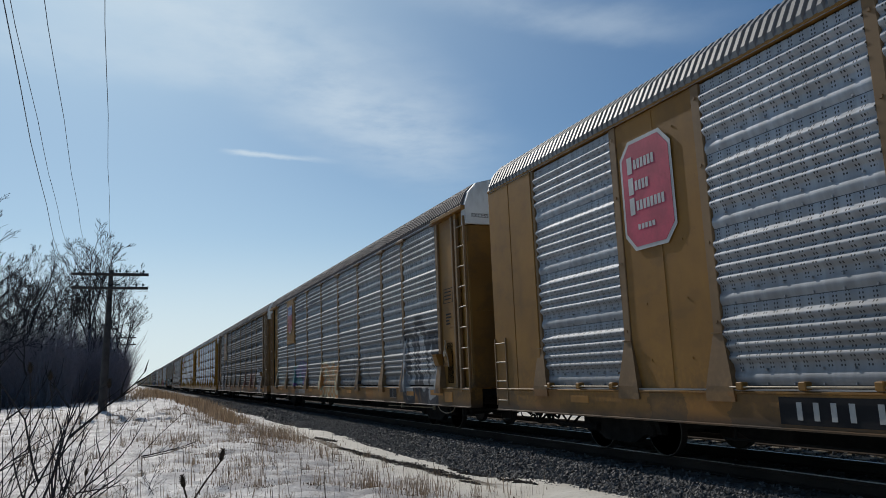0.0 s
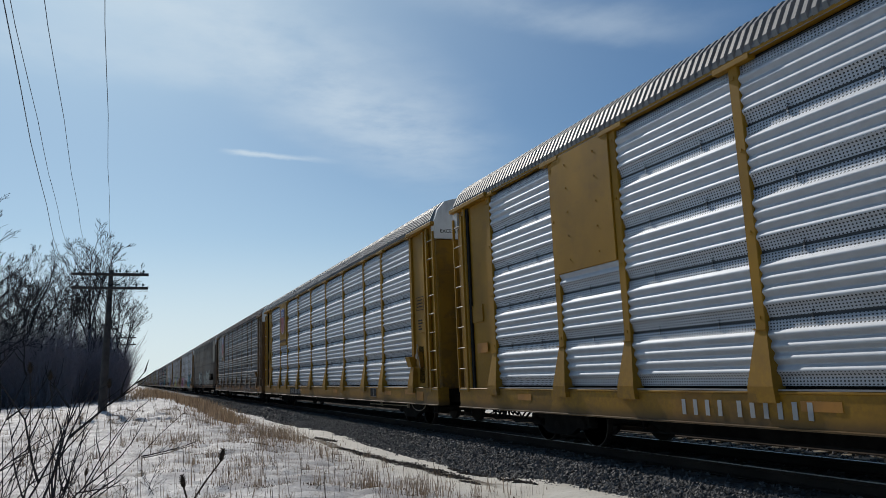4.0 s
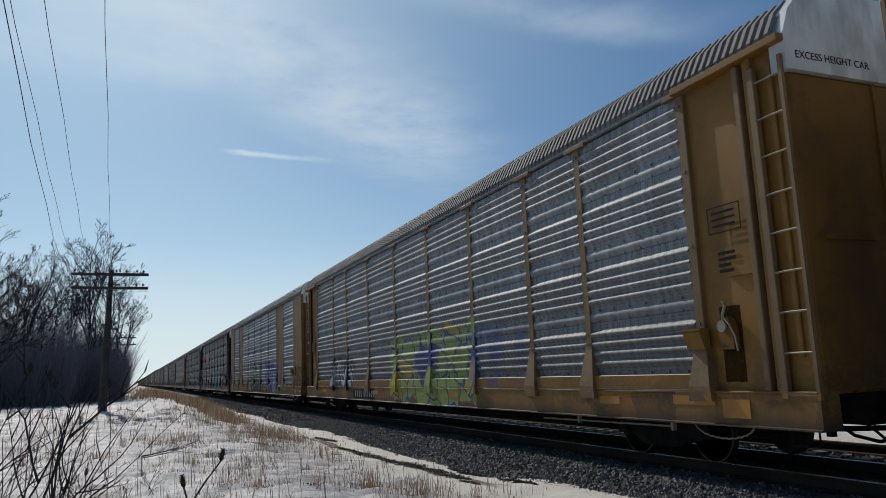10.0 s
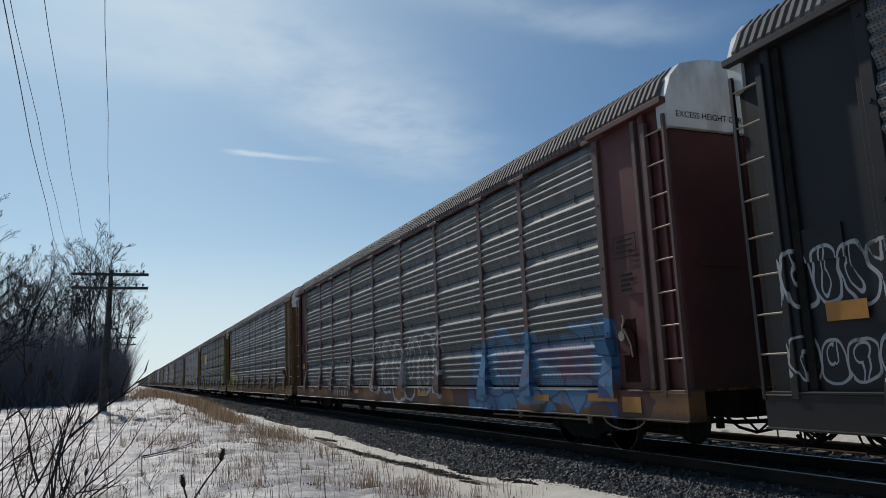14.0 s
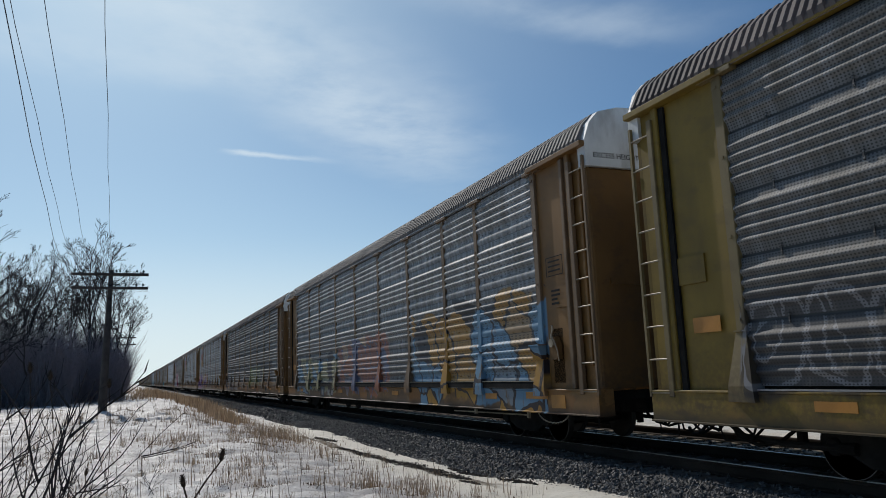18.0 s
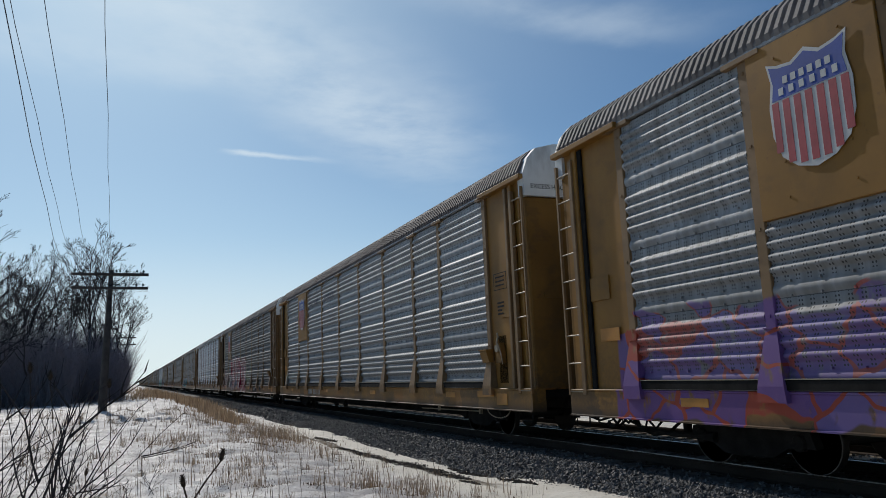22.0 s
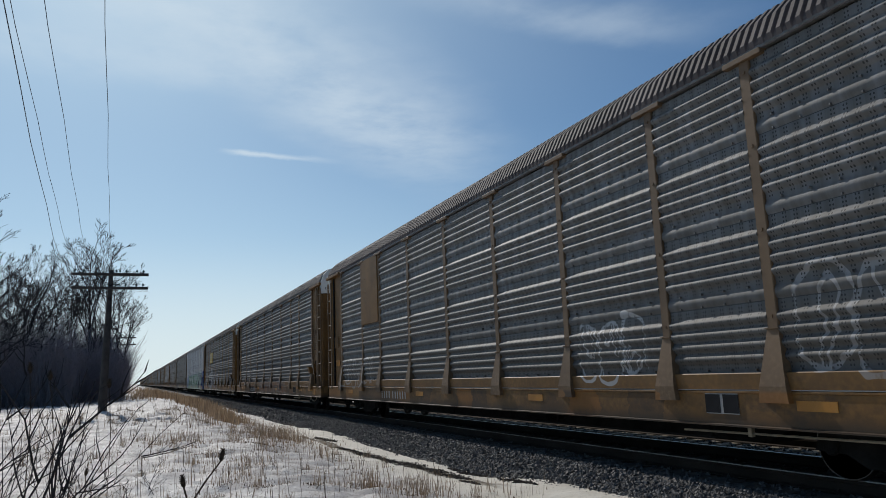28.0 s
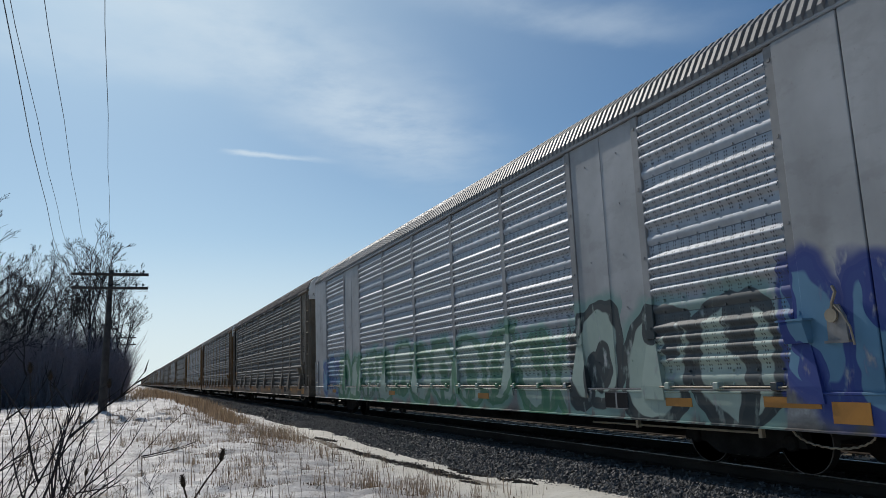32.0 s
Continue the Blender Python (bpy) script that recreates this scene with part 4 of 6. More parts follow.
COUPLER = Build().box(-0.13, 0.13, -0.45, 0.62, 0.72, 0.95, 0.02).box(-0.2, 0.2, 0.35, 0.62, 0.66, 1.0, 0.04).box(-0.5, 0.5, -0.6, -0.3, 0.7, 1.05, 0.02).path([(-0.35, -0.2, 0.72), (-0.33, 0.1, 0.45), (-0.3, 0.35, 0.34), (-0.25, 0.62, 0.5)], 0.025).mesh("coupler", BLACK_IRON)
UNDER = Build().box(-0.35, 0.35, -13.2, 13.2, 0.62, 0.92, 0.02).prism([(-8.6, 0.75), (-7.6, 0.31), (7.6, 0.31), (8.6, 0.75)][::-1], 0, -0.5, 0.5).box(-0.9, -0.3, -2.2, -0.9, 0.42, 0.8, 0.06)
for _y in np.arange(-7.6, 7.7, 1.9):
    UNDER.box(-1.35, 1.35, _y - 0.06, _y + 0.06, 0.72, 0.9)
UNDER.tube((-1.2, -7.4, 0.42), (-1.2, 7.4, 0.42), 0.018)
for _y in (-7.3, -3.1, 2.0, 7.2):
    UNDER.tube((-1.2, _y, 0.42), (-1.2, _y, 0.72), 0.022)
UNDER = UNDER.mesh("underframe", BLACK_IRON)

SILL_OPEN = Build().box(-1.545, -1.2, -HALF + 0.05, HALF - 0.05, 0.82, 1.21, 0.01).mesh("side_sill", BLACK_IRON)
UNDER_OPEN = Build().box(-0.3, 0.3, -13.2, 13.2, 0.68, 0.95, 0.02).box(-1.3, -0.7, 1.5, 3.4, 0.5, 0.8, 0.05)
for _y in np.arange(-7.6, 7.7, 1.9):
    UNDER_OPEN.box(-1.3, 1.3, _y - 0.05, _y + 0.05, 0.80, 0.95)
for _y in (-5.2, -4.6, 4.6, 5.2):
    UNDER_OPEN.tube((-1.2, _y, 0.2), (-1.2, _y, 0.8), 0.03)
UNDER_OPEN = UNDER_OPEN.mesh("underframe", BLACK_IRON)
CORNER_HIGH = Build().box(-0.03, 0.08, -0.52, 0.66, 3.42, PANEL1 + 0.02, 0.01).box(-0.03, 0.1, 0.50, 0.66, 1.06, 3.42, 0.01).box(-0.03, 0.1, -0.52, -0.40, 1.06, 3.42, 0.01).mesh("corner_panel", GALV_DARK)
LADDER_WELL = Build().box(0.09, 0.14, -0.5, 0.62, 1.06, 3.42).box(0.0, 0.12, -0.40, 0.50, 3.36, 3.42).mesh("ladder_well", GALV_DARK)
# wider black strip painted in for the shade of an end gap
END_GAP_SHADE = Build().box(0.03, 0.10, -0.12, 0.12, 1.06, PANEL1).mesh("door_gap", BLACK_IRON)
STILE_WELL = Build().box(-0.015, 0.015, -0.02, 0.02, 1.2, 3.36).mesh("stile", GALV_DARK)
BRAKE_SHELF = Build().box(-0.32, 0.0, -0.65, 0.65, 0.0, 0.30, 0.02).box(-0.30, 0.0, 0.42, 0.65, 0.30, 0.62, 0.02).mesh("brake_platform", BLACK_IRON)
LETTER_BAR = Build().box(-0.004, 0, -0.045, 0.045, -0.12, 0.12).mesh("reporting_mark", LETTER_WHITE)


def bars(count, size, gap, label_h):
    """Lettering that stays as plain bars: narrow uprights in a row."""
    b = Build()
    for i in range(count):
        y = (count / 2 - i - 0.5) * (size + gap)
        b.box(-0.004, 0, y - size / 2, y + size / 2, -label_h / 2, label_h / 2)
    return b.mesh("reporting_mark", LETTER_WHITE)


MARK_A, MARK_B = bars(4, 0.075, 0.16, 0.21), bars(6, 0.075, 0.145, 0.21)
DATA_BARS = Build()
for _r, _w in enumerate((0.5, 0.5, 0.34, 0.42)):
    DATA_BARS.box(-0.004, 0, 0.27 - _w, 0.27, 0.2 - 0.1 * _r, 0.25 - 0.1 * _r)
DATA_BARS = DATA_BARS.mesh("data_stencil", LETTER_DARK)
FRAME_BARS = Build().box(-0.004, 0, -0.3, 0.3, 0.17, 0.185).box(-0.004, 0, -0.3, 0.3, -0.185, -0.17).box(-0.004, 0, -0.3, -0.285, -0.17, 0.17).box(-0.004, 0, 0.285, 0.3, -0.17, 0.17)
for _r in range(3):
    FRAME_BARS.box(-0.004, 0, -0.2, 0.22, 0.08 - 0.09 * _r, 0.11 - 0.09 * _r)
FRAME_BARS = FRAME_BARS.mesh("data_stencil", LETTER_DARK)
STRIP = Build().box(-0.006, 0, -0.28, 0.28, -0.06, 0.06).mesh("reflective_strip", ORANGE_MARK)
LABEL = Build().box(-0.006, 0, -0.24, 0.24, -0.12, 0.12).mesh("warning_label", YELLOW_MARK)
PLATE_DARK = Build().box(-0.005, 0, -1.0, 1.0, -0.17, 0.17).mesh("dark_number_panel", LETTER_DARK)


def shield_meshes(w=0.78, h=0.98):
    """Shield outline in three layers: white rim, blue head with bars, red stripes."""
    def outline(k, top=1.0, low=-1.0):
        pts = [(0, 1.0), (0.35, 0.86), (0.72, 0.90), (0.98, 0.98), (0.90, 0.62), (1.0, 0.2), (0.98, -0.3), (0.80, -0.68), (0.45, -0.90), (0, -1.0)]
        full = pts + [(-x, z) for x, z in pts[-2:0:-1]]
        return [(x * w * k, z * h * k) for x, z in full]
    rim = Build().prism(outline(1.0), 0, -0.006, 0).mesh("shield_rim", SHIELD_WHITE)
    head_pts = [(0, 1.0), (0.35, 0.86), (0.72, 0.90), (0.98, 0.98), (0.90, 0.62), (0.97, 0.32), (-0.97, 0.32), (-0.90, 0.62), (-0.98, 0.98), (-0.72, 0.90), (-0.35, 0.86)]
    head = Build().prism([(x * w * 0.93, z * h * 0.93) for x, z in head_pts], 0, -0.011, -0.006).mesh("shield_head", SHIELD_BLUE)
    words = Build()
    for zc, span in ((0.60, 0.62), (0.42, 0.78)):
        for i in range(6):
            y = (i - 2.5) / 3.0 * span * w
            words.box(-0.015, -0.011, y - 0.048, y + 0.048, zc * h - 0.062, zc * h + 0.062)
    words = words.mesh("shield_lettering", SHIELD_WHITE)
    stripes = []
    for i in range(7):
        x = (i - 3) / 3.3
        foot = -0.93 * math.sqrt(max(0.04, 1 - (abs(x) * 0.9) ** 3.0))
        stripes.append(Build().box(-0.011, -0.006, x * w * 0.92 - 0.085 * w, x * w * 0.92 + 0.085 * w, foot * h * 0.95, 0.27 * h).mesh("shield_stripe", SHIELD_RED))
    return rim, head, words, stripes


SHIELD = shield_meshes()
OCT = [(0.62, 1.0), (1.0, 0.72), (1.0, -0.72), (0.62, -1.0), (-0.62, -1.0), (-1.0, -0.72), (-1.0, 0.72), (-0.62, 1.0)]
OCT_RIM = Build().prism([(x * 0.72, z * 1.04) for x, z in OCT][::-1], 0, -0.006, 0).mesh("emblem_rim", SHIELD_WHITE)
OCT_FACE = Build().prism([(x * 0.66, z * 0.97) for x, z in OCT][::-1], 0, -0.011, -0.006).mesh("emblem_face", OCTAGON_RED)
OCT_BARS = Build()
for _r, (_z, _n, _h) in enumerate(((0.56, 6, 0.15), (0.16, 4, 0.15), (-0.22, 8, 0.15), (-0.62, 5, 0.08))):
    OCT_BARS.box(-0.016, -0.011, 0.36, 0.50, _z - 0.15, _z + 0.17) if _r < 3 else None
    for _i in range(_n):
        OCT_BARS.box(-0.016, -0.011, 0.24 - _i * 0.1, 0.31 - _i * 0.1, _z - _h * 0.6, _z + _h * 0.6)
OCT_BARS = OCT_BARS.mesh("emblem_lettering", SHIELD_WHITE)
SLOGAN = writing("BUILDING AMERICA", 0.27)
SLOGAN_A, SLOGAN_B = writing("BUILDING", 0.40), writing("AMERICA", 0.40)
EXCESS = writing("EXCESS HEIGHT CAR", 0.14)
EXCESS.transform(Matrix.Rotation(radians(90), 4, "Z"))
for _m in (SLOGAN, SLOGAN_A, SLOGAN_B):
    _m.materials.clear()
    _m.materials.append(LETTER_NAVY)
EXCESS.materials.clear()
EXCESS.materials.append(LETTER_DARK)

# paints
YELLOW, TAN, OCHRE, GOLD = (0.275, 0.135, 0.026), (0.245, 0.137, 0.05), (0.215, 0.11, 0.034), (0.34, 0.175, 0.012)
BROWN, BLACK, MAROON, PALE = (0.225, 0.185, 0.14), (0.015, 0.015, 0.017), (0.115, 0.036, 0.033), (0.40, 0.40, 0.40)
CLEAN = (0.60, 0.63, 0.67)
BRIGHT, MID, DULL, DARK = (0.47, 0.50, 0.54), (0.39, 0.405, 0.42), (0.225, 0.227, 0.23), (0.165, 0.16, 0.15)
CREAM, WHITE, INK, ORANGE, TEAL, PINK, MAG = (0.62, 0.56, 0.36), (0.62, 0.62, 0.62), (0.02, 0.02, 0.03), (0.60, 0.22, 0.03), (0.05, 0.30, 0.33), (0.50, 0.20, 0.32), (0.33, 0.03, 0.10)
LIME, BLUE, SKYB, GREEN, PURP, RED, YEL, GREY, MINT = (0.40, 0.50, 0.12), (0.04, 0.07, 0.30), (0.16, 0.34, 0.50), (0.06, 0.22, 0.10), (0.17, 0.08, 0.33), (0.45, 0.06, 0.04), (0.62, 0.47, 0.05), (0.30, 0.30, 0.32), (0.48, 0.58, 0.50)
N_ = None

# car by car: post paint, sheet kind, sheet tone, grime, 2 m bay ("" ribbed), flat bays, sprayed rows
# rows: from, to (from the far coupling), foot, top, letter width, fill, outline, halo, strength, seed
CARS = [
    dict(paint=YELLOW, kind="A", tone=BRIGHT, dirt=0.25, bay="octagon", box=True, cap=WHITE, tags=[]),
    dict(paint=YELLOW, kind="A", tone=MID, dirt=0.3, bay="shield", slogan=True, tags=[(12.7, 15.7, 0.7, 2.0, 0.62, CREAM, ORANGE, CREAM, 0.85, 1), (16.1, 19.8, 1.05, 2.25, 0.9, N_, INK, N_, 0.85, 2), (7.0, 9.9, 1.1, 2.2, 0.7, PURP, TEAL, TEAL, 0.7, 3, "wild"), (2.3, 5.2, 1.1, 2.2, 0.7, N_, (0.42, 0.52, 0.40), N_, 0.7, 56), (23.2, 25.9, 0.66, 2.7, 0.95, (0.5, 0.5, 0.5), INK, INK, 0.92, 57)]),
    dict(paint=TAN, kind="B", tone=DULL, dirt=0.55, bay="shield_faded", tags=[(18.4, 23.2, 0.9, 2.0, 0.8, (0.3, 0.12, 0.1), (0.35, 0.06, 0.06), N_, 0.5, 4, "soft"), (23.5, 25.9, 0.66, 2.3, 0.5, (0.52, 0.52, 0.54), INK, INK, 0.95, 5, "block"), (2.9, 6.8, 0.66, 2.45, 0.95, (0.45, 0.45, 0.46), INK, INK, 0.9, 6)]),
    dict(paint=GOLD, kind="B", tone=CLEAN, dirt=0.06, bay="plate", tags=[]),
    dict(paint=GOLD, kind="B", tone=CLEAN, dirt=0.06, bay="shield_low", tags=[]),
    dict(paint=OCHRE, kind="A", tone=MID, dirt=0.5, bay="shield", tags=[(19.9, 24.7, 0.8, 2.45, 1.2, N_, WHITE, N_, 0.6, 7), (18.5, 25.5, 0.66, 1.1, 0.8, N_, GREY, N_, 0.5, 8)]),
    dict(paint=BROWN, kind="C", tone=BROWN, dirt=0.25, bay="", tags=[(18.2, 22.0, 1.2, 2.5, 0.95, (0.62, 0.68, 0.60), (0.10, 0.11, 0.10), (0.50, 0.56, 0.50), 0.85, 9, "wild"), (8.6, 13.6, 0.95, 2.5, 1.15, (0.72, 0.80, 0.70), INK, (0.30, 0.31, 0.30), 0.9, 10), (13.8, 17.6, 1.1, 2.2, 1.1, MINT, GREY, N_, 0.7, 74, "soft"), (13.0, 17.0, 1.2, 2.2, 0.9, N_, (0.12, 0.13, 0.12), N_, 0.4, 71)]),
    dict(paint=YELLOW, kind="A", tone=BRIGHT, dirt=0.2, bay="", tags=[(2.8, 9.9, 0.66, 2.25, 1.15, PINK, MAG, GREY, 0.85, 11, "block"), (9.7, 14.9, 1.1, 2.1, 0.8, N_, PURP, N_, 0.5, 12), (18.5, 23.5, 0.66, 2.5, 0.82, (0.08, 0.30, 0.37), (0.02, 0.06, 0.09), (0.07, 0.24, 0.30), 0.95, 13, "block")]),
    dict(paint=YELLOW, kind="A", tone=MID, dirt=0.35, bay="", tags=[(4.9, 8.3, 1.05, 2.15, 0.85, WHITE, INK, INK, 0.95, 14), (12.4, 18.6, 0.66, 2.55, 1.0, LIME, BLUE, YEL, 0.85, 15, "wild"), (18.2, 20.9, 1.1, 2.5, 0.7, BLUE, BLUE, BLUE, 0.7, 16, "soft"), (8.6, 12.2, 1.1, 3.2, 0.9, (0.30, 0.12, 0.10), GREY, N_, 0.35, 58, "soft")]),
    dict(paint=TAN, kind="A", tone=BRIGHT, dirt=0.22, bay="flat", box=True, tags=[(10.9, 16.0, 0.66, 2.55, 1.05, (0.04, 0.17, 0.10), (0.50, 0.54, 0.42), INK, 0.92, 17, "block"), (11.2, 16.0, 0.66, 1.65, 1.0, (0.018, 0.02, 0.022), (0.42, 0.44, 0.34), INK, 0.95, 70, "wild"), (17.3, 21.8, 0.66, 2.5, 1.1, BLUE, (0.50, 0.52, 0.58), BLUE, 0.85, 18, "wild"), (23.4, 24.7, 1.15, 2.2, 0.45, N_, INK, N_, 0.75, 19), (7.1, 9.5, 1.15, 2.0, 0.6, N_, GREY, N_, 0.5, 59)]),
    dict(paint=BLACK, kind="B", tone=DULL, dirt=0.5, bay="red_plate", tags=[(14.1, 20.9, 0.66, 2.5, 1.15, TEAL, INK, (0.10, 0.36, 0.38), 0.85, 20, "wild"), (22.3, 24.7, 0.66, 2.35, 0.9, (0.42, 0.42, 0.44), INK, INK, 0.85, 21), (20.9, 26.4, 0.66, 1.08, 0.9, ORANGE, GREEN, GREY, 0.8, 60, "wild"), (4.0, 12.6, 0.66, 2.2, 1.1, (0.42, 0.16, 0.14), INK, SKYB, 0.75, 22, "wild"), (1.1, 2.5, 2.0, 2.8, 0.42, N_, WHITE, N_, 0.9, 72), (1.1, 2.5, 1.2, 1.75, 0.36, N_, WHITE, N_, 0.85, 73)]),
    dict(paint=MAROON, kind="B", tone=DULL, dirt=0.5, bay="", tags=[(20.4, 26.2, 0.66, 2.2, 1.0, (0.07, 0.26, 0.48), (0.03, 0.10, 0.26), (0.09, 0.30, 0.52), 0.85, 23, "wild"), (22.0, 25.5, 1.2, 1.9, 0.9, (0.30, 0.05, 0.07), (0.30, 0.05, 0.07), N_, 0.6, 69, "soft"), (12.6, 18.7, 0.75, 2.55, 1.1, N_, WHITE, N_, 0.8, 24), (2.9, 12.0, 1.1, 2.1, 0.7, N_, WHITE, N_, 0.5, 25)]),
    dict(paint=OCHRE, kind="A", tone=MID, dirt=0.45, bay="", tags=[(2.1, 6.4, 0.66, 2.25, 0.95, (0.45, 0.40, 0.06), INK, LIME, 0.85, 26, "wild"), (6.4, 11, 1.0, 1.9, 0.8, N_, WHITE, N_, 0.4, 27)]),
    dict(paint=(0.21, 0.14, 0.025), kind="B", tone=DULL, dirt=0.55, bay="gold_plate", tags=[(18.7, 22.6, 0.66, 2.3, 1.2, SKYB, (0.08, 0.16, 0.42), SKYB, 0.75, 28, "soft"), (23.6, 26.6, 1.1, 2.2, 0.62, CREAM, INK, INK, 0.92, 29, "block"), (16.0, 18.0, 1.15, 2.1, 0.7, N_, WHITE, N_, 0.5, 61), (2.6, 5.6, 1.1, 2.3, 0.9, N_, GREY, INK, 0.7, 30), (8.5, 14.5, 0.9, 1.9, 0.9, (0.10, 0.16, 0.15), GREY, (0.36, 0.2, 0.05), 0.6, 31, "wild")]),
    dict(paint=OCHRE, kind="A", tone=MID, dirt=0.45, bay="", tags=[(18.8, 26.2, 0.66, 3.05, 1.25, (0.52, 0.27, 0.04), INK, SKYB, 0.88, 32, "wild"), (2.9, 10.2, 0.8, 2.3, 0.95, (0.45, 0.42, 0.24), INK, SKYB, 0.85, 33, "wild"), (10.4, 16.6, 0.9, 2.75, 0.85, (0.45, 0.15, 0.08), (0.16, 0.20, 0.34), (0.62, 0.42, 0.26), 0.72, 34, "wild")]),
    dict(paint=OCHRE, kind="A", tone=DULL, dirt=0.5, bay="", tags=[(15.6, 21.2, 1.05, 2.35, 1.4, LIME, (0.35, 0.42, 0.25), N_, 0.5, 35, "soft"), (23.3, 26.0, 1.1, 3.2, 0.8, (0.35, 0.42, 0.38), GREY, N_, 0.5, 62, "soft"), (6.9, 13.5, 1.0, 2.3, 1.0, N_, (0.42, 0.42, 0.43), N_, 0.65, 36), (2.4, 6.8, 0.8, 2.2, 0.9, N_, GREY, INK, 0.55, 63)]),
    dict(paint=YELLOW, kind="A", tone=MID, dirt=0.35, bay="shield", tags=[(2.1, 7.0, 0.66, 2.2, 0.95, PURP, RED, (0.20, 0.14, 0.40), 0.85, 37, "wild"), (7.0, 13.2, 0.9, 2.2, 0.9, (0.5, 0.26, 0.06), PURP, (0.42, 0.20, 0.14), 0.75, 38, "wild"), (13.2, 17.0, 0.66, 2.1, 0.7, (0.10, 0.16, 0.26), GREY, N_, 0.5, 39, "soft"), (18.6, 20.6, 1.2, 2.3, 0.6, N_, WHITE, N_, 0.5, 64), (24.2, 26.0, 1.15, 2.3, 0.6, N_, CREAM, N_, 0.5, 65)]),
    dict(paint=YELLOW, kind="A", tone=MID, dirt=0.24, bay="shield", slogan=True, tags=[(2.4, 4.8, 1.15, 1.8, 0.6, MINT, GREY, N_, 0.45, 40)]),
    dict(paint=OCHRE, kind="A", tone=DULL, dirt=0.45, bay="shield", tags=[(6.8, 15.9, 0.66, 3.05, 1.5, (0.33, 0.035, 0.07), (0.55, 0.52, 0.52), (0.30, 0.03, 0.06), 0.88, 41, "block"), (15.8, 18.2, 1.1, 2.6, 0.6, (0.34, 0.40, 0.14), WHITE, N_, 0.45, 42, "soft"), (2.3, 6.6, 0.9, 2.4, 0.9, (0.46, 0.40, 0.36), (0.36, 0.07, 0.05), (0.34, 0.22, 0.20), 0.75, 66, "wild")]),
    dict(paint=TAN, kind="A", tone=CLEAN, dirt=0.12, bay="", tags=[]),
    dict(paint=YELLOW, kind="A", tone=DULL, dirt=0.45, bay="", tags=[(2.2, 4.6, 0.66, 1.95, 0.7, WHITE, INK, N_, 0.8, 43), (4.8, 11.0, 0.66, 2.1, 1.0, TEAL, (0.30, 0.05, 0.04), (0.48, 0.48, 0.48), 0.8, 44, "wild")]),
    dict(paint=OCHRE, kind="A", tone=DULL, dirt=0.5, bay="plate", tags=[(18.9, 20.7, 1.2, 2.3, 0.6, N_, WHITE, N_, 0.85, 45), (2.6, 6.5, 1.1, 2.1, 0.7, N_, WHITE, N_, 0.5, 46), (23.6, 26.0, 1.3, 2.7, 0.75, N_, WHITE, N_, 0.5, 47)]),
    dict(paint=OCHRE, kind="A", tone=DULL, dirt=0.5, bay="", tags=[(5.1, 8.9, 1.1, 2.3, 1.2, N_, WHITE, N_, 0.35, 48), (11.5, 20, 0.7, 1.4, 0.9, (0.25, 0.12, 0.08), GREY, N_, 0.4, 49)]),
    dict(paint=YELLOW, kind="A", tone=DARK, dirt=0.55, bay="gold_wide", tags=[(7.3, 10.3, 0.75, 2.55, 1.0, (0.012, 0.014, 0.02), WHITE, (0.02, 0.022, 0.03), 0.9, 50), (10.3, 15.3, 0.66, 2.2, 0.9, N_, WHITE, N_, 0.7, 51), (2.4, 6.8, 0.9, 2.3, 1.1, N_, WHITE, N_, 0.6, 67), (23.4, 26.6, 1.15, 2.5, 0.7, (0.13, 0.10, 0.10), INK, N_, 0.6, 68)]),
    dict(paint=PALE, kind="A", tone=BRIGHT, dirt=0.12, bay="flat", box=True, tags=[(4.5, 20.8, 0.66, 2.3, 1.6, MINT, GREEN, (0.20, 0.42, 0.34), 0.8, 52), (20.9, 25.7, 0.66, 2.5, 1.6, MINT, INK, (0.24, 0.40, 0.36), 0.9, 53), (25.7, 28.3, 0.8, 2.6, 0.9, SKYB, BLUE, BLUE, 0.95, 54), (2.0, 4.5, 0.9, 2.2, 0.9, SKYB, BLUE, SKYB, 0.7, 55)]),
    dict(paint=BROWN, kind="A", tone=DARK, dirt=0.6, bay="", tags=[]),
    dict(paint=OCHRE, kind="A", tone=DULL, dirt=0.45, bay="", tags=[]),
    dict(paint=YELLOW, kind="A", tone=MID, dirt=0.35, bay="plate", tags=[]),
    dict(paint=TAN, kind="B", tone=DULL, dirt=0.5, bay="", tags=[]),
    dict(paint=OCHRE, kind="A", tone=MID, dirt=0.4, bay="shield_faded", tags=[]),
]
NAMES = {YELLOW: "yellow", TAN: "tan", OCHRE: "ochre", GOLD: "bright yellow", BROWN: "brown", BLACK: "black", MAROON: "maroon", PALE: "pale grey"}


def emblem(parent, at, scale, fade):
    rim, head, words, stripes = SHIELD
    r = part("shield", rim, parent, at, label="striped blue, red and white shield emblem")
    r.scale = (1, scale, scale)
    kids = [part("shield_head", head, r), part("shield_lettering", words, r)] + [part("shield_stripe", s, r) for s in stripes]
    if fade:
        for ob in [r, *kids]:
            ob.material_slots[0].link = "OBJECT"
            ob.material_slots[0].material = FADED[ob.name.split(".")[0]]


FADED = {"shield": plain("faded_rim", (0.42, 0.37, 0.26), 0.7), "shield_head": plain("faded_blue", (0.20, 0.21, 0.25), 0.7), "shield_lettering": plain("faded_white", (0.40, 0.36, 0.28), 0.7), "shield_stripe": plain("faded_red", (0.34, 0.19, 0.13), 0.7)}


def autorack(index, spec, full):
    car = new("autorack_car")
    kind, hue = spec["kind"], NAMES.get(spec["paint"], "yellow")
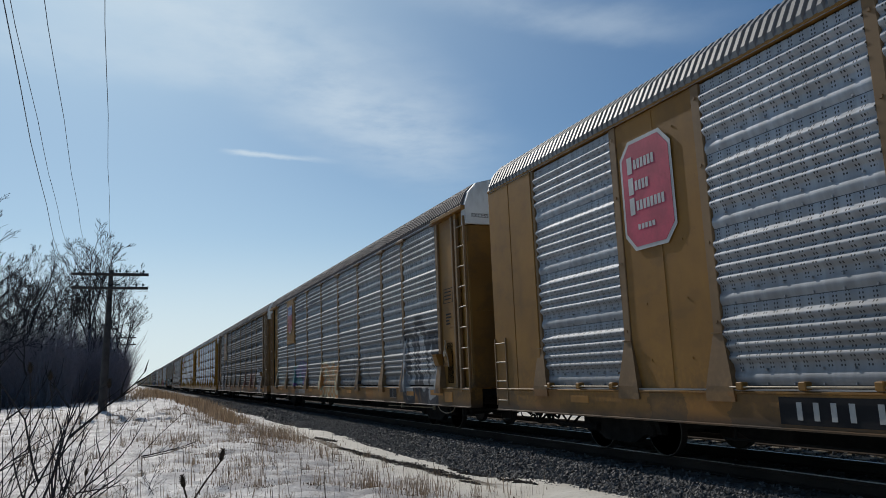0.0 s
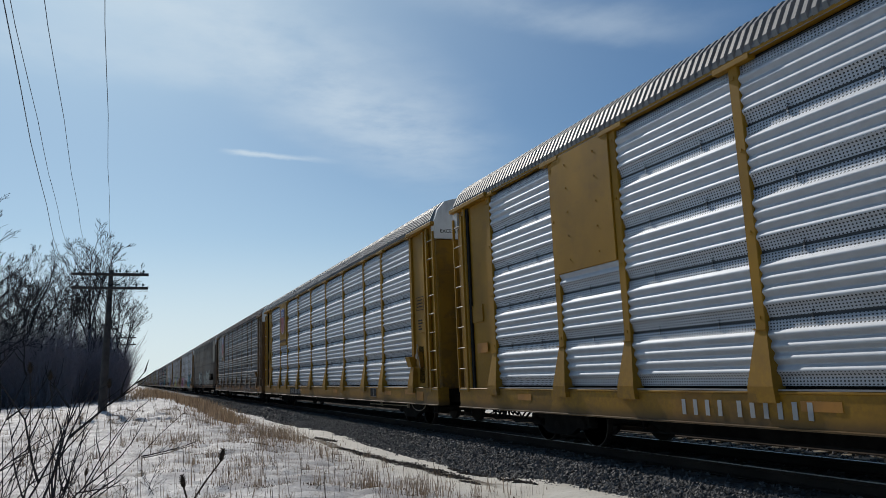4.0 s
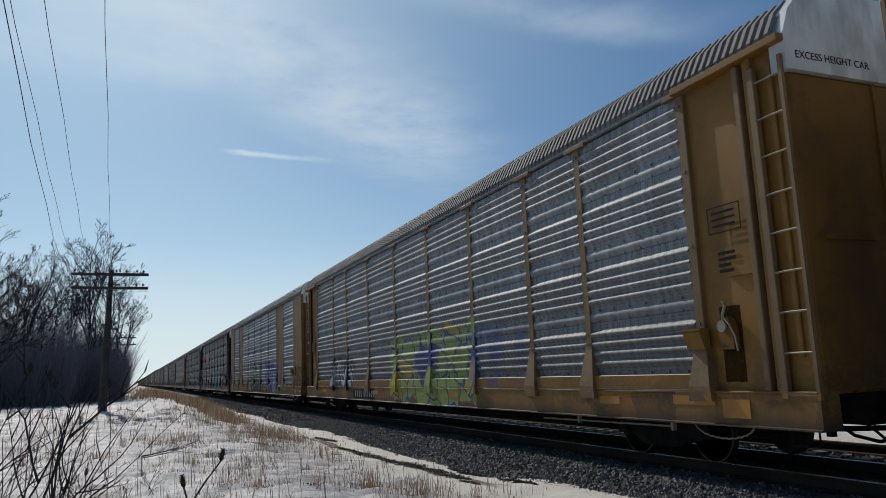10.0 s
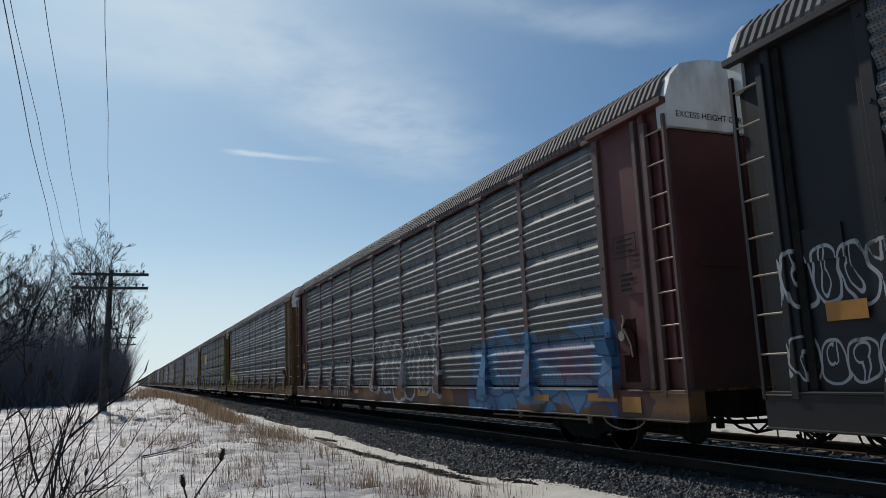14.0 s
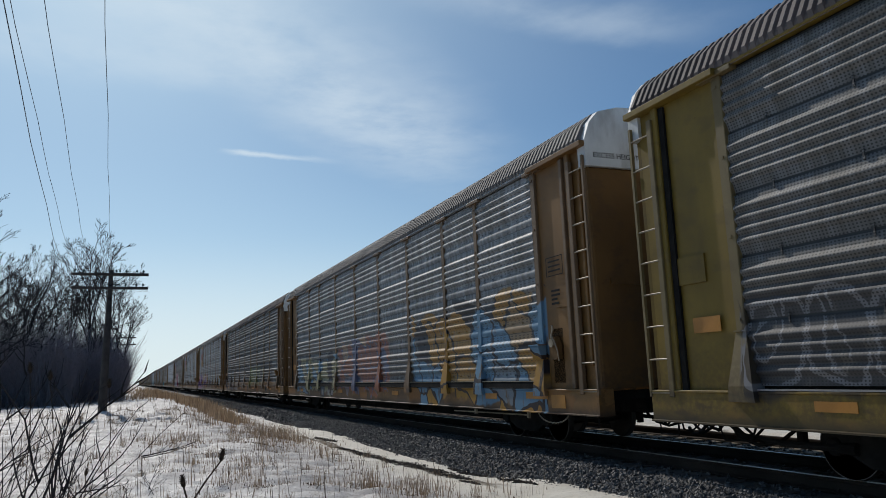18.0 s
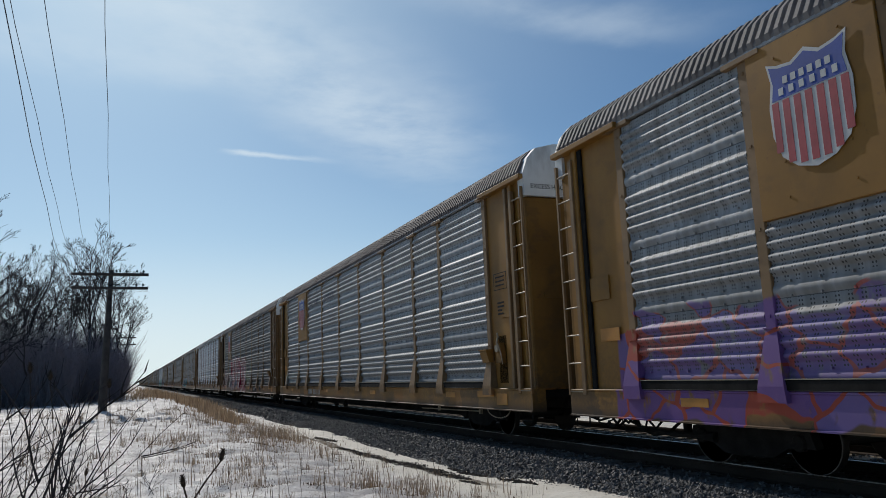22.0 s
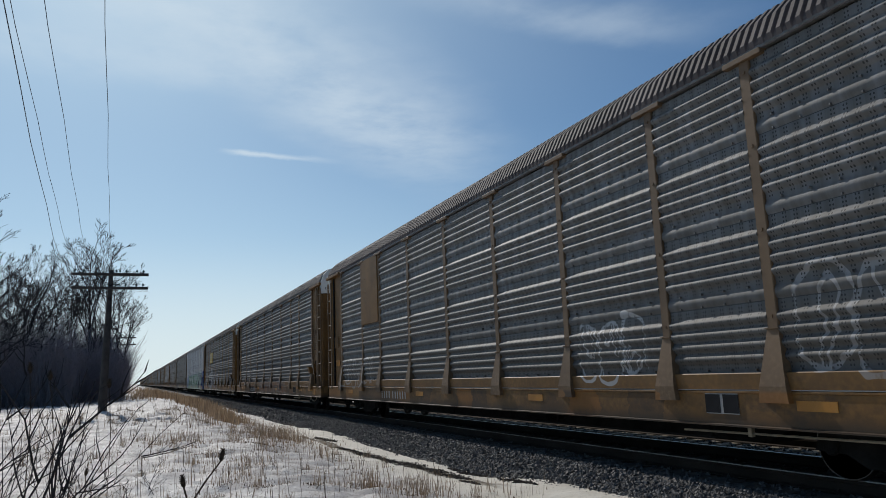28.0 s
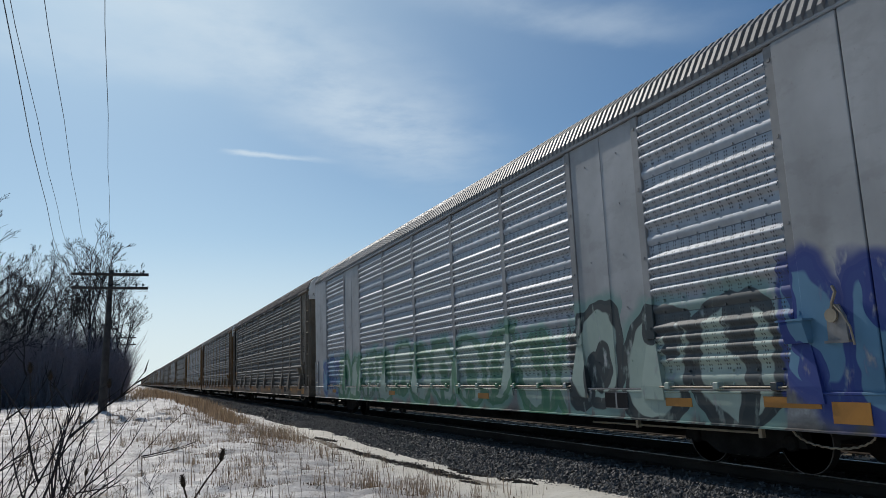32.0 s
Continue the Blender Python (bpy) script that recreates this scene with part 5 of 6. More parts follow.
    skin = {"A": "ribbed galvanised sides", "B": "ribbed perforated steel sides", "C": "smooth perforated sides"}[kind]
    marks = "sprayed lettering" if spec["tags"] else ("clean" if spec["dirt"] < 0.2 else "dusty")
    tagged(car, f"{hue} autorack car with {skin}, {marks}", "rail car", "cars of the freight train")
    sheet = sheet_material("car_sheet", spec["tone"], spec["dirt"], {"A": "columns", "B": "rows", "C": "bands"}[kind], spec["tags"], car, 0.0 if kind == "C" else 0.62)
    paint = paint_material("car_paint", spec["paint"], 0.35 + 0.6 * spec["dirt"] if spec["paint"] != BLACK else 0.12, spec["tags"], car)
    # posts: the car's paint mixed with grey, except bright yellow and black
    greyed = tuple(0.62 * a + 0.38 * b for a, b in zip(spec["paint"], (0.17, 0.155, 0.135))) if spec["paint"] not in (GOLD, BLACK) else spec["paint"]
    post = paint_material("greyed_post_paint", greyed, 0.35 + 0.6 * spec["dirt"], spec["tags"], car)
    # car paint darkened by a quarter for the ends' shade, plus full grime
    shaded_grimy = paint_material("shaded_grimy_end_paint", shade(spec["paint"], 0.75), 1.0, [], car, 0.75)
    roof = ROOFS[0] if spec["tone"] in (BRIGHT, CLEAN) else ROOFS[1 + index % 2]
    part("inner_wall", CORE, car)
    part("roof", ROOF, car, mat=roof, label="corrugated metal roof")
    part("underframe", UNDER if kind != "C" else UNDER_OPEN, car)
    for turn in (0, 180):
        part("side_sill", SILL if kind != "C" else SILL_OPEN, car, turn=turn, mat=paint if kind != "C" else BLACK_IRON)
        part("top_rail", RAIL_TOP, car, turn=turn, mat=sheet if kind == "A" and not spec.get("box") else paint)
        if kind != "C":
            part("door_track", LEDGE, car, turn=turn)
        if turn and not full:
            continue
        s = -1 if turn == 0 else 1
        if kind == "C":
            for i in range(1, 22):
                y = (i - 11) * 1.14
                part("side_panel", FLAT_SMOOTH, car, (s * 1.52, y, 0), turn, sheet)
            for i in range(1, 23):
                part("side_post", POST_THIN, car, (0, (i - 11.5) * 1.14, 0), turn, paint)
            for i in range(1, 22):
                if turn == 0:
                    part("reflective_strip", STRIP, car, (-SIDE + 0.025, (i - 11) * 1.14, 1.06))
            continue
        for i, (y, w) in enumerate(BAYS):
            flat = spec["bay"] in ("flat", "octagon") and i in (1, 7)
            if flat:
                p = part("flat_panel", FLAT_BAY, car, (s * 1.53, y, 0), turn, paint, "flat painted panel")
                if spec["bay"] == "octagon" and i == 7 and turn == 0:
                    e = part("emblem", OCT_RIM, p, (-0.04, 0.2, 4.16), label="faded red octagonal emblem")
                    e.scale = (1, 0.86, 0.86)
                    part("emblem_face", OCT_FACE, e)
                    part("emblem_lettering", OCT_BARS, e)
                continue
            part("ribbed_panel", SHEETS[(kind, round(w, 2))], car, (s * 1.522, y, PANEL0), turn, sheet)
            if turn == 0 and kind == "A" and index < 25:
                kick, shelf, bright_strip, rail, block = FEET[round(w, 2)]
                foot = FOOT_OF.get(index, "shelf")
                if foot == "kick":
                    part("kick_plate", kick, car, (-SIDE, y, 0), 0, paint)
                elif foot == "shelf":
                    part("worn_edge", bright_strip, part("foot_shelf", shelf, car, (-SIDE + 0.01, y, 0)))
                elif foot == "rail":
                    f = part("foot_rail", rail, car, (-SIDE, y, 0))
                    for d in (-0.38, 0.0, 0.38) if w > 2.2 else (-0.33, 0.33):
                        part("bracket", block, f, (0, d * w, 0), 0, paint)
        for y in POSTS:
            part("side_post", POST_PLAIN if spec.get("box") else POST_T, car, (0, y, 0), turn, post)
        if turn == 0:
            y7 = BAYS[7][0]
            b = spec["bay"]
            if b in ("shield", "shield_faded", "shield_low", "plate"):
                p = part("emblem_plate", PLATE_TALL, car, (-1.545, y7, 0), 0, paint, "flat painted plate over the ribs")
                if b != "plate":
                    emblem(p, (-0.07, 0, 4.42 if b != "shield_low" else 4.5), 0.72 if b == "shield_low" else 0.92 if index == 5 else 0.75, b == "shield_faded")
                if b == "shield_low":
                    part("slogan", SLOGAN, p, (-0.07, 0, 3.45)).scale = (1, 0.68, 0.68)
            elif b in ("red_plate", "gold_plate", "gold_wide"):
                wide = b == "gold_wide"
                p = part("emblem_plate", PLATE_WIDE, car, (-1.545, BAYS[6][0], 0), 0, PLATE_RED if b == "red_plate" else PLATE_GOLD, "painted plate with the owner's mark")
                part("owner_mark", MARK_B, p, (-0.06, 0.2, 3.85)).scale = (1, 0.9, 1.2)
            if spec.get("slogan"):
                part("slogan", SLOGAN_A, car, (-1.60, BAYS[6][0], 4.72))
                part("slogan", SLOGAN_B, car, (-1.60, BAYS[5][0], 4.72))
    # ends
    for s in (-1, 1):
        e = part("end_cap", END_CAP, car, (0, s * (HALF - 0.1), 0), label="white painted end cap")
        if s < 0:
            part("lettering", EXCESS, e, (-0.75, -0.123, 5.22))
        part("end_door", END_DOOR, car, (0, s * (HALF - 0.14), 0), 0 if s > 0 else 180, shaded_grimy)
        part("coupler", COUPLER, car, (0, s * 13.7, 0), 0 if s > 0 else 180)
        part("uncoupling_lever", LEVER, car, (0, s * 13.55, 0), 0 if s > 0 else 180)
        part("brake_hose", HOSE, car, (0, s * 13.7, 0), 0 if s > 0 else 180)
        part("sill_step", STEP, car, (-SIDE, s * 13.3, 0))
        for turn in ((0, 180) if full else (0,)):
            f = 1 if turn == 0 else -1
            x = -f * SIDE
            if kind == "C":
                part("corner_panel", CORNER_HIGH, car, (x, s * 12.85, 0), turn, paint)
                part("ladder_well", LADDER_WELL, car, (x, s * 12.85, 0), turn, paint)
                part("door_gap", END_GAP_SHADE, car, (x, s * 12.15, 0), turn)
            elif spec.get("box"):
                for yy in (12.22, 13.18):
                    part("corner_panel", BOX_FLAT, car, (x, s * yy, 0), turn, paint, "flat painted end panel")
            else:
                part("corner_panel", DOOR_SKIN, car, (x, s * 12.6, 0), turn, paint)
                part("corner_post", CORNER, car, (x, s * 13.04, 0), turn, paint)
                if s * f > 0:
                    part("door_gap", GAP_SHADE, car, (x, s * 12.90, 0), turn)
                else:
                    part("door_channel", CHANNEL, car, (x, s * 12.86, 0), turn, post)
                part("corner_fascia", FASCIA, car, (0, s * 12.66, 0), turn, paint)
            low, well = spec.get("box"), kind == "C"
            lad = new("ladder")
            lad.parent = car
            lad.location = (x - f * 0.03, s * 13.36, 0) if not well else (x + f * 0.03, s * 12.9, 0)
            lad["label"] = "steel end ladder"
            for d in (-0.24, 0.24):
                part("stile", STILE_WELL if well else STILE_LOW if low else STILE_WIDE if d * s < 0 else STILE, lad, (0, d, 0), 0 if turn == 0 else 180, post)
            for i in range(4 if low or well else 9):
                part("rung", RUNG, lad, (-f * 0.01, 0, (0.85 if low else 1.35 if well else 1.06) + i * (0.4 if low else 0.47 if well else 0.492)))
    for s in (-1, 1):
        part("brake_rigging", RIGGING, car, (0, s * 12.6, 0), 0 if s > 0 else 180)
    if kind != "C":
        part("brake_chain", CHAIN, car, (-SIDE + 0.05, -11.95, 0))
        part("train_pipe", PIPE, car, (-SIDE + 0.15, -8.9, 0))
        if index % 3 != 2:
            d = part("data_plate", DATA_PLATE, car, (-SIDE - 0.043, -8.0, 0.93))
            for k in (-0.165, 0.165):
                part("stencil_field", PLATE_FIELD, d, (0, k, 0))
        part("reflective_strip", STRIP, car, (-SIDE - 0.043, -11.5, 0.97), mat=YELLOW_MARK).scale = (1, 1.5, 1.1)
        if not spec.get("box"):
            part("warning_label", LABEL, car, (-SIDE + 0.02, 12.35, 2.0)).scale = (1, 1.1, 0.9)
        h = part("hand_brake", BRAKE, car, (-SIDE + 0.06, -12.25, 1.95), mat=shaded_grimy, label="grimy steel hand brake housing")
        part("brake_recess", BRAKE_BACK, h)
        part("brake_lever", BRAKE_LEVER, h)
        part("brake_step", BRAKE_STEP, car, (-SIDE, -11.72, 1.82), 0, paint)
        part("data_stencil", FRAME_BARS, car, (-SIDE + 0.02, -12.35, 3.4))
        part("data_stencil", DATA_BARS, car, (-SIDE + 0.02, -12.35, 2.75)).scale = (1, 0.6, 0.8)
        part("warning_label", LABEL, car, (-SIDE - 0.045, -12.3, 0.87))
        at = -1.0 if index in (0, 3, 4, 8) else 0.0
        if index in (0, 4, 8, 13, 22):
            part("dark_number_panel", PLATE_DARK, car, (-SIDE - 0.043, 5.75 + at, 0.87)).scale = (1, 1.25, 0.95)
        if index == 18:
            part("dark_number_panel", PLATE_DARK, car, (-SIDE - 0.043, -5.8, 0.9)).scale = (1, 0.82, 0.95)
            for y in (-5.5, -5.8, -6.1):
                part("reporting_mark", LETTER_BAR, car, (-SIDE - 0.049, y, 0.9)).scale = (1, 1, 0.85)
        part("reporting_mark", MARK_A, car, (-SIDE - 0.049, 6.35 + at, 0.87))
        part("reporting_mark", MARK_B, car, (-SIDE - 0.049, 5.1 + at, 0.87))
        for y in (-9.5, -3.0, 3.4, 10.4):
            part("reflective_strip", STRIP, car, (-SIDE - 0.043, y, 0.93), mat=YELLOW_MARK)
    else:
        part("brake_platform", BRAKE_SHELF, car, (-SIDE + 0.03, -11.6, 1.62))
        h = part("hand_brake", BRAKE, car, (-SIDE - 0.2, -12.1, 2.1), mat=shaded_grimy, label="grimy steel hand brake housing")
        part("brake_lever", BRAKE_LEVER, h)
        part("brake_chain", CHAIN, car, (-SIDE + 0.05, -11.95, 0))
        d = part("data_plate", DATA_PLATE, car, (-1.545, -10.4, 1.98))
        d.scale = (1, 0.62, 1.5)
        for k in (-0.165, 0.165):
            part("stencil_field", PLATE_FIELD, d, (0, k * 0.88, 0))
        for y in (9.12, 7.98, 6.84):
            part("dark_number_panel", PLATE_DARK, car, (-1.5435, y, 1.94)).scale = (1, 0.52, 1.05)
        for y in (9.25, 8.9, 8.3, 7.9, 7.5, 7.1, 6.7, 6.3):
            part("reporting_mark", LETTER_BAR, car, (-1.55, y, 1.94))
    for s in (-1, 1):
        t = part("truck", TRUCK, car, (0, s * 10.05, 0))
        for d in (-0.88, 0.88):
            part("wheelset", WHEELSET, t, (0, d, 0))
            part("wheel_rim", RIM, t, (-0.755 - 0.066, d, 0.42))
        for x in (-1.0, 1.0):
            part("spring_group", SPRING, t, (x - 0.03, 0, 0))
    return car


ROOFS = [plain("roof_metal_light", (0.23, 0.22, 0.21), 0.55, 0.3, 0.2, 0.5, 6.0), plain("roof_metal_mid", (0.20, 0.18, 0.165), 0.75, 0.0, 0.25, 0.5, 6.0, 0.3), plain("roof_metal_brown", (0.15, 0.125, 0.115), 0.75, 0.0, 0.25, 0.5, 6.0, 0.3)]
PLATE_RED = plain("faded_red_plate", (0.34, 0.055, 0.035), 0.6, 0, 0.2, 1.5, 12, dirt=(0.12, 0.09, 0.07), amount=0.5)
PLATE_GOLD = plain("faded_gold_plate", (0.50, 0.34, 0.06), 0.6, 0, 0.2, 1.5, 12, dirt=(0.14, 0.10, 0.06), amount=0.6)

TRAIN = []
LAST = 50
for _k in range(LAST + 1):
    if _k < len(CARS):
        TRAIN.append(autorack(_k, CARS[_k], _k < 25))
    else:
        TRAIN.append(copy_thing(TRAIN[25 + _k % 5], Matrix.Identity(4)))


# ---- line-side poles and wires ----
def build_pole(x, y, z0, top, lean):
    pole = new("telegraph_pole")
    pole.location = (x, y, z0)
    tagged(pole, "weathered wooden telegraph pole with two crossarms", "utility pole", "line-side telegraph poles")
    h = top - z0
    b = Build()
    pts = [(lean * k / 5, 0, h * k / 5 - 0.3 * (k == 0)) for k in range(6)]
    for i in range(5):
        b.tube(pts[i], pts[i + 1], 0.19 - 0.02 * i, 0.17 - 0.02 * i, 10)
    part("shaft", b.mesh("shaft", POLE_WOOD), pole)
    for z, in ((h - 0.22,), (h - 0.82,)):
        arm = part("crossarm", Build().box(-1.53, 1.53, -0.06, 0.06, -0.06, 0.06, 0.01).mesh("crossarm", POLE_WOOD), pole, (lean * z / h, -0.14, z))
        for s in (-1, 1):
            part("arm_brace", Build().tube((0, -0.02, -0.5), (s * 0.6, -0.02, -0.05), 0.014).mesh("arm_brace", BLACK_IRON), arm)
        for d in PINS if z > h - 0.5 else PINS[2:]:
            part("insulator", INSULATOR, arm, (d, 0, 0.06))
    return pole


PINS = (-1.42, -1.08, 0.22, 0.36, 0.62, 1.05, 1.32)
INSULATOR = Build()
INSULATOR.tube((0, 0, 0), (0, 0, 0.06), 0.02).tube((0, 0, 0.05), (0, 0, 0.12), 0.05, 0.042, 8).tube((0, 0, 0.12), (0, 0, 0.16), 0.03, 0.012, 8)
INSULATOR = INSULATOR.mesh("insulator", GLASS_KNOB)
build_pole(-1.17, 35.0, 0.38, 6.5, 0.17)
build_pole(-1.45, 70.0, 0.3, 5.75, 0.1)
build_pole(-0.6, -8.0, -0.12, 6.5, 0.0)


def build_wires():
    for xa, za, xb, zb, sag in ((-2.539, 5.752, -0.29, 5.252, 0.996), (-2.49, 6.477, -0.734, 6.468, 0.50), (-1.867, 6.365, -0.558, 6.49, 0.432), (-1.03, 6.504, -0.038, 6.43, 0.309)):
        cu = Build()
        pts = []
        for i in range(25):
            t = i / 24
            z = za + (zb - za) * t - 4 * sag * t * (1 - t)
            pts.append((xa + (xb - xa) * t + 0.012 * math.sin(i * 1.7), 35.0 - 43.0 * t, z))
        ob = new("telegraph_wire", cu.sweep(pts, 0.005, 5).mesh("telegraph_wire", WIRE))
        tagged(ob, "thin dark wire slung between the telegraph poles", "wire", "telegraph wires")


build_wires()


# ---- wood beside the line ----
def bough(b, p, d, length, r, depth, rng, rise, wide):
    """One curving limb that tapers to a twig, with side limbs set alternately along it."""
    n = 7 if depth == 3 else 6 if depth == 2 else 4 if depth == 1 else 2
    sides = 6 if depth >= 3 else 4 if depth == 2 else 3
    turn = rng.uniform(0, 6.28)
    bend = Vector((rng.gauss(0, 0.05), rng.gauss(0, 0.05), 0))
    for i in range(n):
        d = (d + bend + Vector((rng.gauss(0, 0.10), rng.gauss(0, 0.10), rng.gauss(0, 0.05) + rise))).normalized()
        q = p + d * (length / n)
        r1 = max(0.009, r * (1 - 0.78 * (i + 1) / n))
        b.tube(p, q, max(0.009, r * (1 - 0.78 * i / n)), r1, sides)
        if depth > 0 and i >= 1:
            for k in range(2 if depth == 2 and rng.random() < 0.4 else 1):
                turn += 2.4 + rng.gauss(0, 0.4)
                a = d.orthogonal().normalized()
                a.rotate(Matrix.Rotation(turn + k * 3.1, 3, d).to_euler())
                left = length * (1 - i / n)
                bough(b, q, (d + a * rng.uniform(0.55, 0.95) * wide).normalized(), max(left * rng.uniform(0.55, 0.85), length * 0.22), r1 * rng.uniform(0.45, 0.65), depth - 1, rng, rise * 1.1, wide)
        p = q


def tree_meshes(seed, height, spread, boughs=7):
    """A bare tree: a short trunk that parts into rising boughs, the crown fine and rounded."""
    rng = random.Random(seed)
    trunk, crown = Build(), Build()
    p, d, r = Vector((0, 0, -0.3)), Vector((rng.gauss(0, 0.04), rng.gauss(0, 0.04), 1)).normalized(), height * 0.016
    n = 8
    for i in range(n):
        d = (d + Vector((rng.gauss(0, 0.05), rng.gauss(0, 0.05), 0.05))).normalized()
        q = p + d * (height * 0.6 / n)
        trunk.tube(p, q, r, r * 0.86, 8)
        r *= 0.86
        if i >= 2:
            for k in range(1 if i < 4 else 2):
                a = Vector((1, 0, 0))
                a.rotate(Euler((0, 0, i * 2.4 + k * 3.0 + rng.uniform(-0.5, 0.5))))
                bough(crown, q, (Vector((0, 0, 1)) + a * spread * rng.uniform(0.8, 1.3)).normalized(), height * rng.uniform(0.36, 0.46) * (1.08 - 0.05 * i), r * 0.62, 3, rng, 0.035, 0.75)
        p = q
    bough(crown, p, d, height * 0.38, r * 0.8, 3, rng, 0.03, 0.85)
    return trunk.mesh("trunk", BARK), crown.mesh("crown", TWIG)


def arching_tree(seed):
    """A low tree whose long limbs arch out sideways before they rise."""
    rng = random.Random(seed)
    trunk, crown = Build(), Build()
    p, d, r = Vector((0, 0, -0.3)), Vector((0.08, 0, 1)).normalized(), 0.24
    for i in range(6):
        d = (d + Vector((rng.gauss(0, 0.05), rng.gauss(0, 0.05), 0.05))).normalized()
        q = p + d * 1.15
        trunk.tube(p, q, r, r * 0.88, 9)
        r *= 0.88
        if i >= 1:
            for k in range(1 + i % 2):
                a = rng.uniform(-0.9, 0.9) + (0 if k == 0 else rng.choice((0.6, 3.1)))
                bough(crown, q, Vector((math.cos(a), math.sin(a), rng.uniform(0.15, 0.6))).normalized(), rng.uniform(4.4, 6.0) * (1.05 - 0.05 * i), r * 0.45, 3, rng, 0.075, 0.85)
        p = q
    bough(crown, p, d, 5.2, r * 0.8, 3, rng, 0.04, 0.8)
    return trunk.mesh("trunk", BARK), crown.mesh("crown", TWIG)


def build_wood():
    kinds = [tree_meshes(11 + i, h, s) for i, (h, s) in enumerate(((10.8, 0.8), (11.5, 0.65), (12.6, 0.42), (11.8, 0.48), (9.6, 0.85)))]
    labels = ("bare spreading tree with fine dark twigs", "bare leafless tree at the wood's edge", "tall bare tree with an upright twiggy crown", "tall leafless tree beside the line", "low bare tree with a wide crown")
    protos = []
    for (tm, cm), text in zip(kinds, labels):
        t = new("bare_tree")
        tagged(t, text, "tree", "bare trees of the wood")
        part("trunk", tm, t)
        part("crown", cm, t, label="fine leafless twigs")
        protos.append(t)
    arched = [arching_tree(51), arching_tree(52)]
    for k, x, y, turn, scale in ((0, -9.3, 48.0, 0.1, 0.86), (1, -9.4, 50.0, 0.3, 1.0), (0, -7.2, 54.0, -0.6, 0.86)):
        tm, cm = arched[k]
        t = new("bare_tree")
        tagged(t, "bare tree with long dark limbs arching outwards", "tree", "bare trees of the wood")
        part("trunk", tm, t)
        part("crown", cm, t, label="fine leafless twigs")
        t.location, t.rotation_euler, t.scale = (x, y, ground_height(x, y)), (0, 0, turn), (scale, scale, scale)
    rng = random.Random(3)
    spots = [(0, -9.8, 58, 1.08), (1, -7.0, 60, 0.98), (4, -5.4, 57, 1.0), (0, -13.2, 64, 1.05), (4, -14.5, 60, 1.05), (2, -4.6, 66, 0.95), (1, -8.6, 64, 0.95), (2, -3.1, 62, 1.12), (3, -1.9, 66, 1.06), (1, -0.9, 64, 0.8), (3, -3.7, 88, 0.8), (2, -4.5, 95, 0.85), (3, -7.0, 80, 0.8), (4, -3.6, 76, 0.65), (1, -7.9, 66, 0.8)]
    for y in range(98, 420, 9):
        spots.append((rng.choice((1, 2, 3)), -3.6 - 0.006 * y - rng.uniform(0, 1.5), y, rng.uniform(0.62, 0.85)))
    for i in range(9):
        spots.append((rng.randrange(5), rng.uniform(-42, -9), rng.uniform(62, 170), rng.uniform(0.75, 1.0)))
    used = set()
    for k, x, y, s in spots:
        z = ground_height(x, y)
        if k not in used:
            used.add(k)
            t = protos[k]
        else:
            t = copy_thing(protos[k], Matrix.Identity(4))
        t.location = (x, y, z)
        t.rotation_euler = (0, 0, rng.uniform(0, 6.28))
        t.scale = (s, s, s)
    # undergrowth: dense thin stems
    b = Build()
    for i in range(16500):
        if i >= 13500:
            y = 55 + 30 * rng.random()
            x = -0.75 - 9.5 * rng.random() ** 1.3
        elif i < 10600:
            y = 50 + 34 * rng.random() ** 1.5
            x = -2.6 - 0.03 * (y - 50) - 16 * rng.random() * (0.5 + y / 100)
            if y < 56 and x > -3.5:
                x -= 1.5
        else:
            y = 80 + 280 * rng.random() ** 1.3
            x = -1.2 - 4.0 * rng.random() - 0.003 * y
        z = GROUND_Z + 0.4
        h = (rng.uniform(3.0, 5.6) if i >= 13500 else rng.uniform(1.4, 4.6) if rng.random() < 0.5 else rng.uniform(3.2, 6.4)) * (1.0 if y < 90 else 0.85)
        lean = Vector((rng.gauss(0, 0.15), rng.gauss(0, 0.15), 1)).normalized()
        p = Vector((x, y, z))
        q = p + lean * h * 0.6
        e = q + (lean + Vector((rng.gauss(0, 0.3), rng.gauss(0, 0.3), 0))).normalized() * h * 0.4
        r = 0.016 if y < 90 else 0.04
        b.tube(p, q, r, r * 0.7, 3)
        b.tube(q, e, r * 0.7, 0.007, 3)
        for _ in range(5):
            m = p + (q - p) * rng.uniform(0.25, 1)
            b.tube(m, m + (lean + Vector((rng.gauss(0, 0.9), rng.gauss(0, 0.9), 0.1))).normalized() * h * rng.uniform(0.12, 0.28), r * 0.6, 0.006, 3)
    tagged(new("undergrowth", b.mesh("undergrowth", BRUSH)), "dense dark leafless brush under the trees", "brush", kind="stuff")


build_wood()


# ---- dry grass and weeds on the snow ----
def straw_material(name, lo, hi):
    n = Nodes(name)
    a, _ = n.noise(n.coords(), 12.0, 2.0)
    c = n.mix(n.island(), lo, hi)
    c = n.mix(n.math("MULTIPLY", a, 0.4), c, shade(lo, 0.6))
    n.done(c, 0.75, 0.0, 0.25)
    # dry blades let light through
    thin = n.nt.nodes.new("ShaderNodeBsdfTranslucent")
    n.put(thin.inputs["Color"], c)
    both = n.nt.nodes.new("ShaderNodeMixShader")
    both.inputs[0].default_value = 0.45
    n.nt.links.new(n.bsdf.outputs[0], both.inputs[1])
    n.nt.links.new(thin.outputs[0], both.inputs[2])
    n.nt.links.new(both.outputs[0], n.nt.nodes["Material Output"].inputs[0])
    return n.mat


